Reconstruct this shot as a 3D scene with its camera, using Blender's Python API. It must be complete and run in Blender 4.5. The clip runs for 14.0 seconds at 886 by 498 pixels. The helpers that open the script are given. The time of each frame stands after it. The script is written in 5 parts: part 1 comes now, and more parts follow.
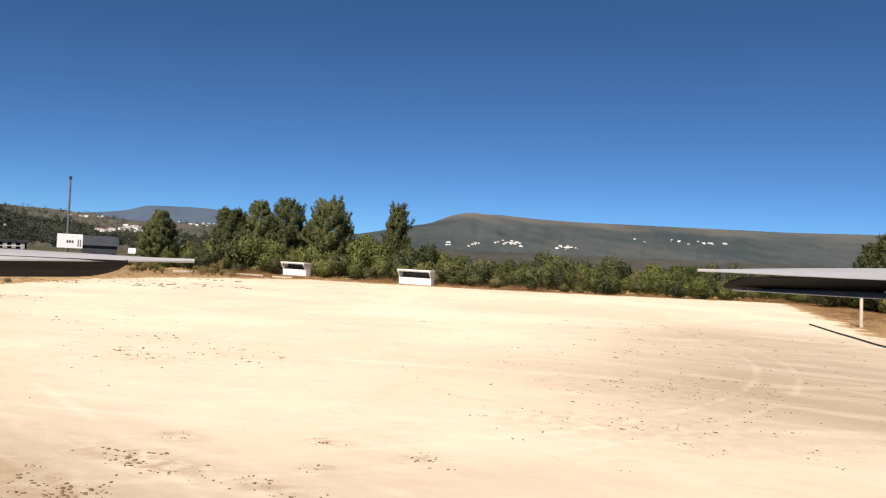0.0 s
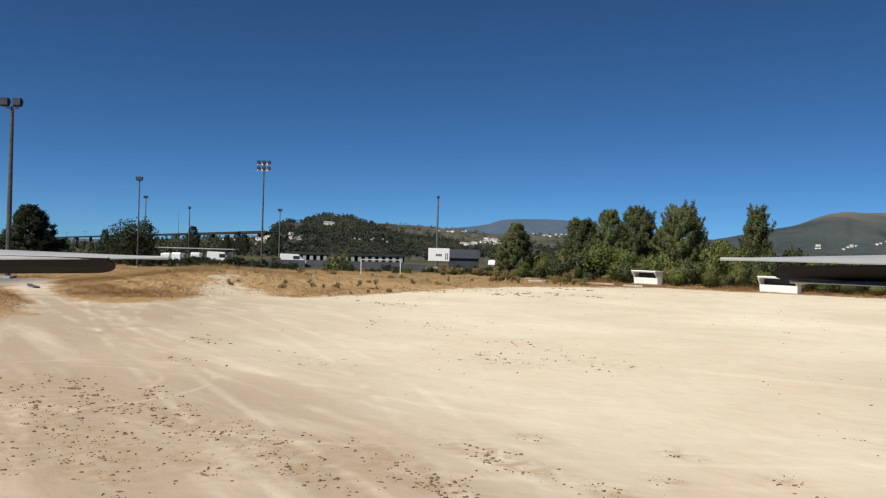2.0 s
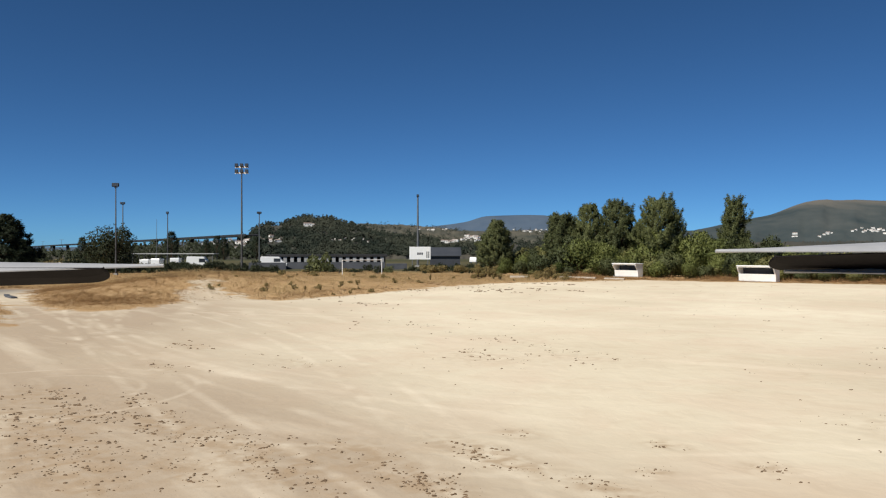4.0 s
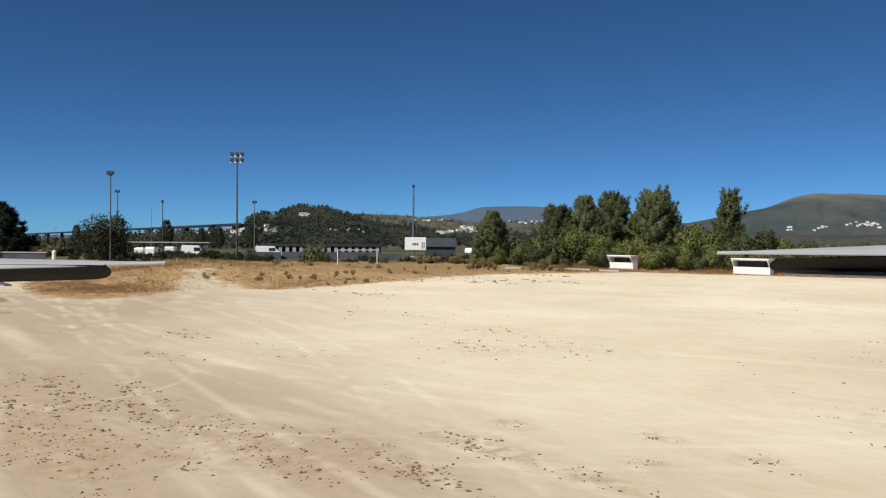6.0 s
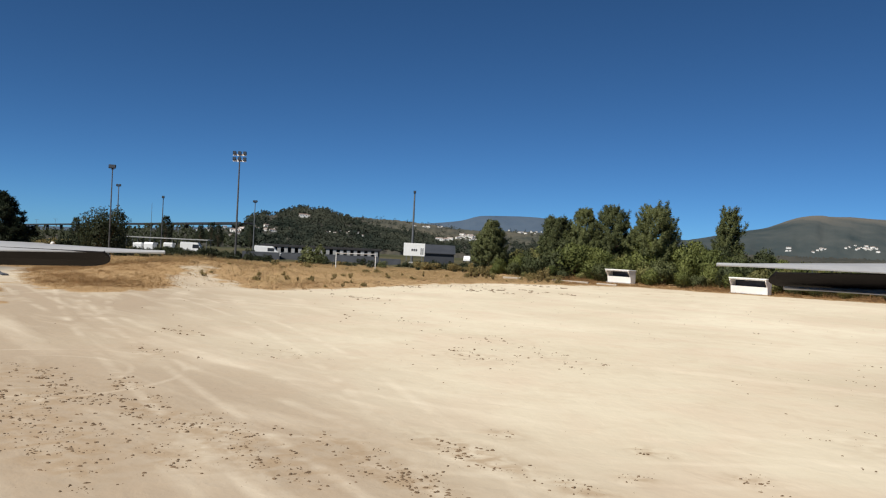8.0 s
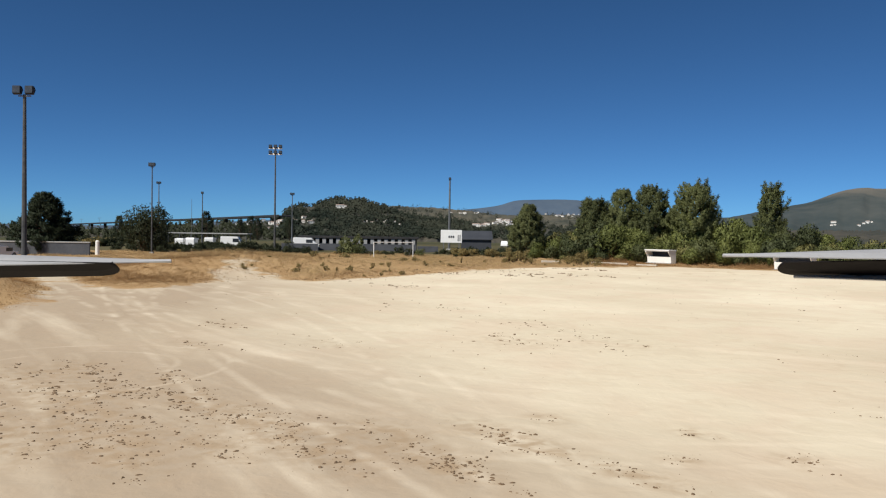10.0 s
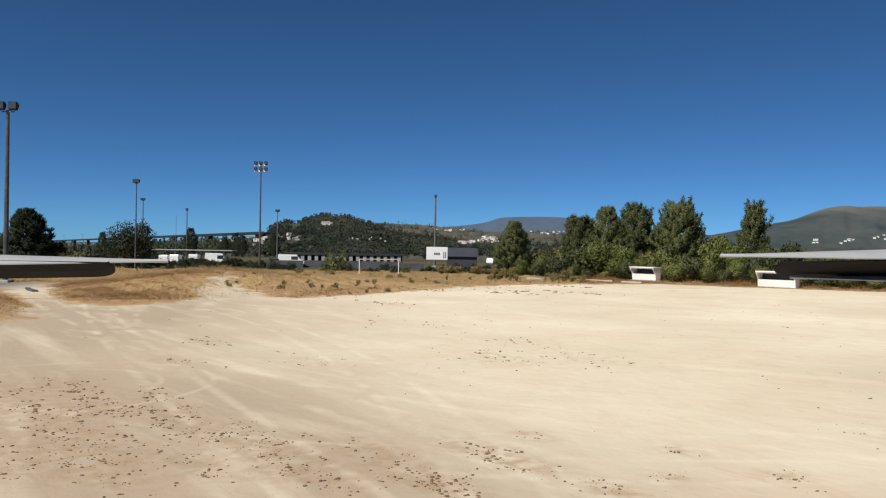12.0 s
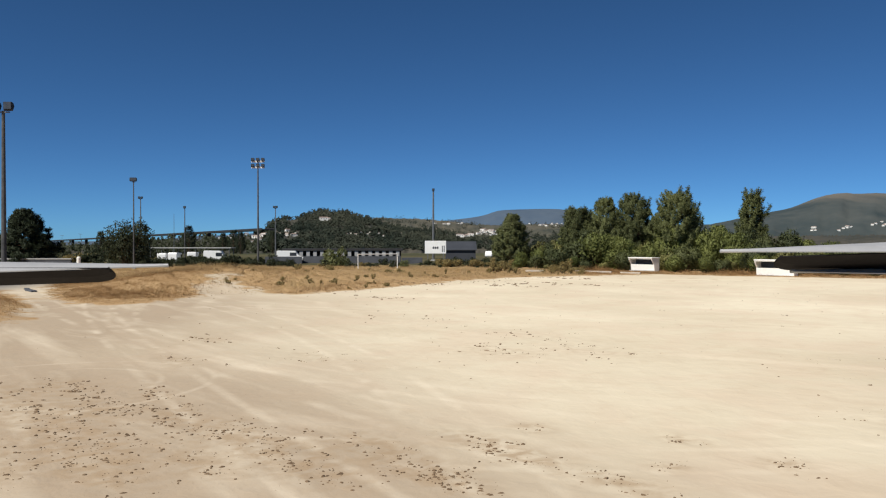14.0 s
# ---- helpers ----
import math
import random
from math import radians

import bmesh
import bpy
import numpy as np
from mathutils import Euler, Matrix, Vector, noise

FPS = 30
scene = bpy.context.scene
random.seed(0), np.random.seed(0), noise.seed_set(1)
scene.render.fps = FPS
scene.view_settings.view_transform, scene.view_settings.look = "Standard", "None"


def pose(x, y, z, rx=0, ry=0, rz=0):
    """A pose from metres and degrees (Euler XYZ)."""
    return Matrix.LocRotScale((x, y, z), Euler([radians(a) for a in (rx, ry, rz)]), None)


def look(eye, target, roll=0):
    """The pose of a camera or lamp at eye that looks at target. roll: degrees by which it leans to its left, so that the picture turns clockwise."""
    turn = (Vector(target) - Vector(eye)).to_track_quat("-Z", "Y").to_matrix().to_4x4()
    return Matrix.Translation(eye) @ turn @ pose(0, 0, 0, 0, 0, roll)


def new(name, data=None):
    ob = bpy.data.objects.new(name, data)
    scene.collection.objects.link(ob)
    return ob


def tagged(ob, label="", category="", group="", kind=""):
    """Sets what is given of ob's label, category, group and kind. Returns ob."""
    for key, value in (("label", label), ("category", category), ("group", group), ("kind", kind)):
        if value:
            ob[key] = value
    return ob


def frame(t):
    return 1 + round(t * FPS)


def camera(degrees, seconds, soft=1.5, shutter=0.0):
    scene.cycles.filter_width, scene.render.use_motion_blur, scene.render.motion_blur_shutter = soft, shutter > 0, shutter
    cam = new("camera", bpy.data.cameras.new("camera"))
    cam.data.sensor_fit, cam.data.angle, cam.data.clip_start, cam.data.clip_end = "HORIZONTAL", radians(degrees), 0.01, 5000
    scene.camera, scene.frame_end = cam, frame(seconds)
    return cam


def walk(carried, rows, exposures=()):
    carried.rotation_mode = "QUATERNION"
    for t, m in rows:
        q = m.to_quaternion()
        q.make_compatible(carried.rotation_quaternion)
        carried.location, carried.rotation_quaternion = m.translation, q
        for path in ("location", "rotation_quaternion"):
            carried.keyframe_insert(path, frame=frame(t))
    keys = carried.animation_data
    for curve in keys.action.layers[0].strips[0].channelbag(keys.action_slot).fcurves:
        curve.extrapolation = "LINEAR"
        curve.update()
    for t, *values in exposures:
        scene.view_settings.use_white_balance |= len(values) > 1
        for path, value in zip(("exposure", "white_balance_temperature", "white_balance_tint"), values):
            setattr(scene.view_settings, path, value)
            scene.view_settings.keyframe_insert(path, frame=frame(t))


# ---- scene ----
cam = camera(58.0, 14.0, soft=1.2)

# The flying camera hovers over the corner of the sand pitch after one quick turn to its left.
WALK = [
    (0, pose(-0.1370, 0.0339, 4.2971, 90.47, -3.02, -24.55)),
    (0.1, pose(-0.0917, 0.0149, 4.2970, 89.96, -2.93, -16.02)),
    (0.2, pose(-0.0375, 0.0027, 4.2999, 89.53, -1.43, -7.68)),
    (0.3, pose(-0.0107, 0.0003, 4.3021, 89.10, 0.22, -2.55)),
    (0.4, pose(-0.0016, 0.0001, 4.3048, 88.59, 0.66, -0.83)),
    (0.5, pose(0.0023, 0.0001, 4.3057, 88.42, 0.91, -0.10)),
    (1, pose(0.0077, 0.0002, 4.3066, 88.24, 2.36, 0.90)),
    (1.5, pose(0.0048, 0.0000, 4.3025, 89.02, -0.35, 0.42)),
    (2, pose(0.0040, -0.0000, 4.2970, 90.08, -1.62, 0.25)),
    (2.5, pose(-0.0004, -0.0000, 4.2992, 89.65, -0.44, -0.58)),
    (4.8, pose(-0.0040, 0.0001, 4.2969, 90.09, -0.13, -1.27)),
    (5, pose(-0.0054, 0.0001, 4.3004, 89.42, -0.56, -1.53)),
    (5.5, pose(-0.0076, 0.0002, 4.2988, 89.73, -0.12, -1.95)),
    (6, pose(-0.0049, 0.0001, 4.3010, 89.30, -0.46, -1.44)),
    (6.5, pose(-0.0055, 0.0001, 4.2999, 89.51, -0.28, -1.55)),
    (7, pose(-0.0019, 0.0000, 4.3007, 89.37, -1.26, -0.86)),
    (7.5, pose(-0.0051, 0.0001, 4.2999, 89.53, -2.00, -1.46)),
    (8, pose(-0.0053, 0.0001, 4.2984, 89.81, -2.77, -1.51)),
    (8.5, pose(0.0053, 0.0001, 4.2913, 91.17, -1.79, 0.46)),
    (8.7, pose(0.0094, 0.0001, 4.3012, 89.27, -1.49, 1.32)),
    (10.8, pose(0.0043, 0.0001, 4.3041, 88.73, -0.03, 0.32)),
    (11, pose(0.0021, -0.0000, 4.3007, 89.37, -0.08, -0.11)),
    (11.5, pose(0.0011, -0.0000, 4.2955, 90.36, -0.80, -0.30)),
    (12, pose(0.0032, -0.0000, 4.2974, 89.99, -0.93, 0.11)),
    (12.5, pose(0.0010, -0.0000, 4.3001, 89.48, -0.52, -0.31)),
    (13, pose(0.0008, 0.0000, 4.3031, 88.92, -0.33, -0.34)),
    (13.5, pose(0.0023, 0.0000, 4.3025, 89.02, 0.55, -0.07)),
    (14, pose(0.0026, -0.0000, 4.2998, 89.54, 0.00, -0.00)),
]
EXPOSURES = [(0.0, 0.52, 6900, 16), (0.1, 0.40, 6800, 14), (0.3, 0.23, 6600, 12), (0.6, 0.16, 6500, 10), (14.0, 0.16, 6500, 10)]
walk(cam, WALK, EXPOSURES)

# ---- light ----
SUN_FROM = Vector((-0.60, -0.60, 0.95)).normalized()   # towards the sun: behind the camera, to the left
world = bpy.data.worlds.new("sky")
scene.world = world
world.use_nodes = True
wt = world.node_tree
sky = wt.nodes.new("ShaderNodeTexSky")
sky.sky_type = "NISHITA"
sky.sun_disc = False
sky.sun_elevation = math.asin(SUN_FROM.z)
sky.sun_rotation = math.atan2(SUN_FROM.x, SUN_FROM.y)
sky.altitude = 2500.0
sky.air_density = 0.50
sky.dust_density = 1.3
sky.ozone_density = 5.0
wt.nodes["Background"].inputs["Strength"].default_value = 0.0765
tint = wt.nodes.new("ShaderNodeMix")          # the deep blue of dry summer air
tint.data_type, tint.blend_type = "RGBA", "MULTIPLY"
tint.inputs[0].default_value = 1.0
tint.inputs[7].default_value = (0.54, 0.905, 1.05, 1)
wt.links.new(sky.outputs[0], tint.inputs[6])
wt.links.new(tint.outputs[2], wt.nodes["Background"].inputs["Color"])
sun_data = bpy.data.lights.new("sun", "SUN")
sun_data.energy, sun_data.angle, sun_data.color = 5.0, radians(0.53), (1.0, 0.955, 0.87)
sun = new("sun", sun_data)
sun.matrix_world = look((0, 0, 60), Vector((0, 0, 60)) - SUN_FROM)

# ---- materials ----


def material(name, low, high, scale=3.0, rough=0.85, bump=0.0, bump_scale=None, metal=0.0, fine=None, spread=(0.3, 0.7), per_object=0.0, spec=0.3, distort=0.0):
    """Two-scale procedural surface between two base colours, in metres of the object's own space."""
    m = bpy.data.materials.new(name)
    m.use_nodes = True
    nt = m.node_tree
    b = nt.nodes["Principled BSDF"]
    b.inputs["Roughness"].default_value, b.inputs["Metallic"].default_value = rough, metal
    b.inputs["Specular IOR Level"].default_value = spec
    co = nt.nodes.new("ShaderNodeTexCoord")
    n1 = nt.nodes.new("ShaderNodeTexNoise")
    n1.inputs["Scale"].default_value, n1.inputs["Detail"].default_value = scale, 5.0
    n1.inputs["Distortion"].default_value = distort
    n2 = nt.nodes.new("ShaderNodeTexNoise")
    n2.inputs["Scale"].default_value, n2.inputs["Detail"].default_value = fine or scale * 9.0, 3.0
    for n in (n1, n2):
        nt.links.new(co.outputs["Object"], n.inputs["Vector"])
    mixf = nt.nodes.new("ShaderNodeMix")
    mixf.inputs[0].default_value = 0.35
    nt.links.new(n1.outputs["Fac"], mixf.inputs[2])
    nt.links.new(n2.outputs["Fac"], mixf.inputs[3])
    fac = mixf.outputs[0]
    if per_object:
        info = nt.nodes.new("ShaderNodeObjectInfo")
        off = nt.nodes.new("ShaderNodeMath")
        off.operation = "MULTIPLY_ADD"
        off.inputs[1].default_value, off.inputs[2].default_value = per_object, -per_object / 2
        nt.links.new(info.outputs["Random"], off.inputs[0])
        add = nt.nodes.new("ShaderNodeMath")
        nt.links.new(fac, add.inputs[0])
        nt.links.new(off.outputs[0], add.inputs[1])
        fac = add.outputs[0]
    ramp = nt.nodes.new("ShaderNodeValToRGB")
    ramp.color_ramp.elements[0].position, ramp.color_ramp.elements[1].position = spread
    ramp.color_ramp.elements[0].color, ramp.color_ramp.elements[1].color = (*low, 1), (*high, 1)
    nt.links.new(fac, ramp.inputs[0])
    nt.links.new(ramp.outputs[0], b.inputs["Base Color"])
    if bump:
        bn = nt.nodes.new("ShaderNodeBump")
        bn.inputs["Strength"].default_value, bn.inputs["Distance"].default_value = 1.0, bump
        nb = nt.nodes.new("ShaderNodeTexNoise")
        nb.inputs["Scale"].default_value, nb.inputs["Detail"].default_value = bump_scale or scale * 5, 4.0
        nt.links.new(co.outputs["Object"], nb.inputs["Vector"])
        nt.links.new(nb.outputs["Fac"], bn.inputs["Height"])
        nt.links.new(bn.outputs[0], b.inputs["Normal"])
    return m


def foliage(name, low, high, through_light=0.25, per_object=0.3):
    """Leaves: a colour for each leaf, some light let through."""
    m = bpy.data.materials.new(name)
    m.use_nodes = True
    nt = m.node_tree
    b = nt.nodes["Principled BSDF"]
    b.inputs["Roughness"].default_value, b.inputs["Specular IOR Level"].default_value = 0.65, 0.25
    geo, info = nt.nodes.new("ShaderNodeNewGeometry"), nt.nodes.new("ShaderNodeObjectInfo")
    mix = nt.nodes.new("ShaderNodeMix")
    mix.inputs[0].default_value = per_object
    nt.links.new(geo.outputs["Random Per Island"], mix.inputs[2])
    nt.links.new(info.outputs["Random"], mix.inputs[3])
    ramp = nt.nodes.new("ShaderNodeValToRGB")
    ramp.color_ramp.elements[0].color, ramp.color_ramp.elements[1].color = (*low, 1), (*high, 1)
    nt.links.new(mix.outputs[0], ramp.inputs[0])
    nt.links.new(ramp.outputs[0], b.inputs["Base Color"])
    tr = nt.nodes.new("ShaderNodeBsdfTranslucent")
    nt.links.new(ramp.outputs[0], tr.inputs["Color"])
    ms = nt.nodes.new("ShaderNodeMixShader")
    ms.inputs[0].default_value = through_light
    nt.links.new(b.outputs[0], ms.inputs[1])
    nt.links.new(tr.outputs[0], ms.inputs[2])
    nt.links.new(ms.outputs[0], nt.nodes["Material Output"].inputs["Surface"])
    return m


def ground_material():
    """Pale decomposed-granite sand with wheel arcs and stains, giving way to dry grass soil by the 'cover' attribute."""
    m = bpy.data.materials.new("sand_and_soil")
    m.use_nodes = True
    nt = m.node_tree
    N, L = nt.nodes.new, nt.links.new
    b = nt.nodes["Principled BSDF"]
    b.inputs["Roughness"].default_value, b.inputs["Specular IOR Level"].default_value = 0.95, 0.1
    co = N("ShaderNodeTexCoord")

    def noise_at(scale, detail=5.0, distort=0.0, stretch=None, turn=0.0):
        n = N("ShaderNodeTexNoise")
        n.inputs["Scale"].default_value, n.inputs["Detail"].default_value, n.inputs["Distortion"].default_value = scale, detail, distort
        if stretch:
            mp = N("ShaderNodeMapping")
            mp.inputs["Scale"].default_value, mp.inputs["Rotation"].default_value = stretch, (0, 0, turn)
            L(co.outputs["Object"], mp.inputs["Vector"])
            L(mp.outputs[0], n.inputs["Vector"])
        else:
            L(co.outputs["Object"], n.inputs["Vector"])
        return n.outputs["Fac"]

    def ramp(fac, p0, p1, c0=(0, 0, 0), c1=(1, 1, 1)):
        if p0 > p1:
            p0, p1, c0, c1 = p1, p0, c1, c0
        r = N("ShaderNodeValToRGB")
        r.color_ramp.elements[0].position, r.color_ramp.elements[1].position = p0, p1
        r.color_ramp.elements[0].color, r.color_ramp.elements[1].color = (*c0, 1), (*c1, 1)
        L(fac, r.inputs[0])
        return r.outputs[0]

    def blend(fac, a, c, mode="MIX"):
        x = N("ShaderNodeMix")
        x.data_type, x.blend_type = "RGBA", mode
        if isinstance(fac, float):
            x.inputs[0].default_value = fac
        else:
            L(fac, x.inputs[0])
        for k, v in ((6, a), (7, c)):
            if isinstance(v, tuple):
                x.inputs[k].default_value = (*v, 1)
            else:
                L(v, x.inputs[k])
        return x.outputs[2]

    def times(a, k):
        t = N("ShaderNodeMath")
        t.operation = "MULTIPLY"
        L(a, t.inputs[0])
        if isinstance(k, float):
            t.inputs[1].default_value = k
        else:
            L(k, t.inputs[1])
        return t.outputs[0]

    # sand: broad patches, wheel arcs, trampled dirt
    dirt = N("ShaderNodeAttribute")
    dirt.attribute_name = "dirt"
    sand = blend(ramp(noise_at(0.06, 4.0, 0.5), 0.35, 0.65), (0.605, 0.52, 0.38), (0.722, 0.644, 0.487))
    sand = blend(times(ramp(noise_at(0.22, 4.0, 0.9), 0.44, 0.70), 0.48), sand, (0.625, 0.487, 0.36))
    sand = blend(times(dirt.outputs["Fac"], 0.92), sand, (0.372, 0.290, 0.206))

    def streaks(angle, along, across, scale, detail=4.0, distort=0.3):
        """Noise drawn out along one direction, as wheels and rakes leave it."""
        n, mp = N("ShaderNodeTexNoise"), N("ShaderNodeMapping")
        mp.vector_type = "TEXTURE"
        mp.inputs["Rotation"].default_value = (0, 0, math.radians(angle))
        mp.inputs["Scale"].default_value = (along, across, 1)
        n.inputs["Scale"].default_value, n.inputs["Detail"].default_value, n.inputs["Distortion"].default_value = scale, detail, distort
        L(co.outputs["Object"], mp.inputs["Vector"])
        L(mp.outputs[0], n.inputs["Vector"])
        return n.outputs["Fac"]

    ruts = streaks(-54.0, 5.0, 1.0, 0.55, 5.0, 0.8)
    rakes = streaks(-38.0, 5.0, 1.0, 0.22, 5.0, 1.0)
    worn_side = N("ShaderNodeMath")
    worn_side.operation = "MULTIPLY_ADD"
    L(dirt.outputs["Fac"], worn_side.inputs[0])
    worn_side.inputs[1].default_value, worn_side.inputs[2].default_value = 0.62, 0.06
    sand = blend(times(ramp(ruts, 0.50, 0.74), times(worn_side.outputs[0], 0.55)), sand, (0.74, 0.65, 0.50))
    sand = blend(times(ramp(ruts, 0.48, 0.30), times(worn_side.outputs[0], 0.45)), sand, (0.43, 0.33, 0.235))
    sand = blend(times(ramp(rakes, 0.50, 0.70), 0.03), sand, (0.78, 0.69, 0.535))

    def tracks(cx, cy, scale, distort, stretch):
        rings = N("ShaderNodeTexWave")
        rings.wave_type, rings.rings_direction, rings.wave_profile = "RINGS", "Z", "SIN"
        rings.inputs["Scale"].default_value, rings.inputs["Distortion"].default_value = scale, distort
        rings.inputs["Detail"].default_value, rings.inputs["Detail Scale"].default_value = 2.0, 0.12
        mp = N("ShaderNodeMapping")
        mp.inputs["Location"].default_value = (-cx, -cy * stretch, 0)
        mp.inputs["Scale"].default_value = (1.0, stretch, 0.0)
        L(co.outputs["Object"], mp.inputs["Vector"])
        L(mp.outputs[0], rings.inputs["Vector"])
        return rings.outputs["Fac"]

    arcs = tracks(39.0, 67.0, 0.075, 9.0, 1.0)
    where = ramp(noise_at(0.11, 4.0, 1.0), 0.46, 0.64)
    sand = blend(times(ramp(arcs, 0.80, 0.97), times(where, 0.20)), sand, (0.80, 0.70, 0.54))

    def wheel_track(p, q, r, wide, amount):
        """A pair of wheel tracks along the circle through three places."""
        ax, ay, bx, by, cx, cy = *p, *q, *r
        d = 2 * (ax * (by - cy) + bx * (cy - ay) + cx * (ay - by))
        ux = ((ax * ax + ay * ay) * (by - cy) + (bx * bx + by * by) * (cy - ay) + (cx * cx + cy * cy) * (ay - by)) / d
        uy = ((ax * ax + ay * ay) * (cx - bx) + (bx * bx + by * by) * (ax - cx) + (cx * cx + cy * cy) * (bx - ax)) / d
        radius = math.hypot(ax - ux, ay - uy)
        flat = N("ShaderNodeVectorMath")
        flat.operation = "MULTIPLY"
        flat.inputs[1].default_value = (1, 1, 0)
        L(co.outputs["Object"], flat.inputs[0])
        dist = N("ShaderNodeVectorMath")
        dist.operation = "DISTANCE"
        dist.inputs[1].default_value = (ux, uy, 0)
        L(flat.outputs[0], dist.inputs[0])
        x = dist.outputs["Value"]
        for op, k in (("SUBTRACT", radius), ("ABSOLUTE", 0.0), ("SUBTRACT", 0.8), ("ABSOLUTE", 0.0), ("DIVIDE", wide)):
            n = N("ShaderNodeMath")
            n.operation = op
            L(x, n.inputs[0])
            n.inputs[1].default_value = k
            x = n.outputs[0]
        worn = ramp(noise_at(0.30, 6.0, 1.2), 0.40, 0.60)
        return times(ramp(x, 1.0, 0.25), times(worn, amount * 0.55))

    for p, q, r, wide, amount in (((-29, 58), (-14, 36), (0, 18.4), 0.30, 0.40), ((-27, 62), (-8, 24.2), (-3.5, 16.5), 0.24, 0.45), ((-14, 52), (-5.5, 35.5), (0.2, 18.4), 0.26, 0.45), ((-30, 60), (-8, 52), (20, 40), 0.5, 0.3),
                                  ((-18, 64), (6, 62), (34, 48), 0.6, 0.25), ((-14, 22), (-4, 17), (9, 16), 0.22, 0.35), ((-20, 50), (-4, 26), (14, 16), 0.30, 0.35), ((-15.5, 24), (-11, 28), (-8.0, 25), 0.16, 0.35)):
        sand = blend(wheel_track(p, q, r, wide, amount), sand, (0.80, 0.705, 0.55))
    # brown stains where dead tufts and clods lie
    stain = N("ShaderNodeAttribute")
    stain.attribute_name = "stain"
    sand = blend(times(ramp(noise_at(0.9, 5.0, 0.8), 0.50, 0.74), 0.20), sand, (0.47, 0.35, 0.235))
    sand = blend(times(ramp(noise_at(2.2, 6.0, 0.5), 0.40, 0.62), times(stain.outputs["Fac"], 0.75)), sand, (0.35, 0.25, 0.155))
    # ground under the dry grass, and green valley land far off
    soil = blend(ramp(noise_at(0.25, 6.0), 0.3, 0.7), (0.34, 0.215, 0.104), (0.45, 0.305, 0.158))
    soil = blend(times(ramp(noise_at(1.1, 7.0), 0.55, 0.75), 0.45), soil, (0.22, 0.135, 0.065))
    far = blend(ramp(noise_at(0.02, 7.0), 0.35, 0.65), (0.038, 0.045, 0.022), (0.085, 0.080, 0.042))
    cover, distance = N("ShaderNodeAttribute"), N("ShaderNodeAttribute")
    cover.attribute_name, distance.attribute_name = "cover", "valley"
    edge = N("ShaderNodeMath")
    edge.operation = "MULTIPLY_ADD"
    L(noise_at(0.45, 8.0, 0.4), edge.inputs[0])
    edge.inputs[1].default_value = 1.3
    shift = N("ShaderNodeMath")
    shift.operation = "SUBTRACT"
    L(cover.outputs["Fac"], shift.inputs[0])
    shift.inputs[1].default_value = 0.65
    L(shift.outputs[0], edge.inputs[2])
    col = blend(ramp(edge.outputs[0], 0.42, 0.58), sand, soil)
    asphalt = blend(ramp(noise_at(3.0, 6.0), 0.3, 0.7), (0.10, 0.10, 0.105), (0.17, 0.168, 0.165))
    road = N("ShaderNodeAttribute")
    road.attribute_name = "paved"
    col = blend(road.outputs["Fac"], col, asphalt)
    col = blend(distance.outputs["Fac"], col, far)
    L(col, b.inputs["Base Color"])
    bn = N("ShaderNodeBump")
    bn.inputs["Strength"].default_value, bn.inputs["Distance"].default_value = 0.8, 0.045
    relief = N("ShaderNodeMath")
    relief.operation = "ADD"
    L(noise_at(1.4, 5.0, 0.4), relief.inputs[0])
    L(times(ruts, times(worn_side.outputs[0], 0.9)), relief.inputs[1])
    trodden = N("ShaderNodeMath")
    trodden.operation = "ADD"
    L(relief.outputs[0], trodden.inputs[0])
    L(times(noise_at(2.6, 3.0, 0.8), times(worn_side.outputs[0], 0.5)), trodden.inputs[1])
    L(trodden.outputs[0], bn.inputs["Height"])
    L(bn.outputs[0], b.inputs["Normal"])
    return m


M_GROUND = ground_material()
M_WHITE = material("white_limewash", (0.70, 0.68, 0.63), (0.86, 0.85, 0.81), 0.8, 0.8, 0.004, 12.0)
M_WHITE_METAL = material("white_painted_steel", (0.76, 0.76, 0.74), (0.87, 0.87, 0.85), 1.5, 0.45)
M_PIER = material("pale_grey_render", (0.25, 0.255, 0.26), (0.36, 0.36, 0.36), 0.7, 0.9)
M_CONCRETE = material("weathered_concrete", (0.24, 0.24, 0.235), (0.38, 0.375, 0.36), 0.7, 0.9, 0.006, 8.0)
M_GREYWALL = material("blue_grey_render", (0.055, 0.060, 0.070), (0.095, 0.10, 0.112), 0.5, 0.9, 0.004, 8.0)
M_DARK = material("dark_roofing", (0.016, 0.016, 0.018), (0.04, 0.039, 0.04), 0.7, 0.7)
M_SLATE = material("dark_grey_cladding", (0.036, 0.040, 0.048), (0.058, 0.062, 0.072), 0.4, 0.6)
M_STEEL = material("galvanised_steel", (0.10, 0.105, 0.11), (0.19, 0.195, 0.20), 1.2, 0.55, metal=0.3)
# pale end of the range raised to imitate sunlit stretches of pole
M_MAST = material("stained_and_sunlit_mast", (0.028, 0.030, 0.034), (0.125, 0.122, 0.118), 0.35, 0.85, 0.003, 14.0)
M_LAMP = material("dark_lamp_housing", (0.012, 0.013, 0.015), (0.028, 0.028, 0.032), 3.0, 0.6)
M_LENS = material("lamp_glass", (0.035, 0.04, 0.047), (0.07, 0.078, 0.09), 3.0, 0.25, spec=0.5)
M_BARK = material("pine_bark", (0.04, 0.032, 0.02), (0.14, 0.09, 0.055), 2.5, 0.95, 0.02, 9.0)
M_PINE = foliage("pine_needles", (0.074, 0.092, 0.038), (0.250, 0.266, 0.108), 0.48)
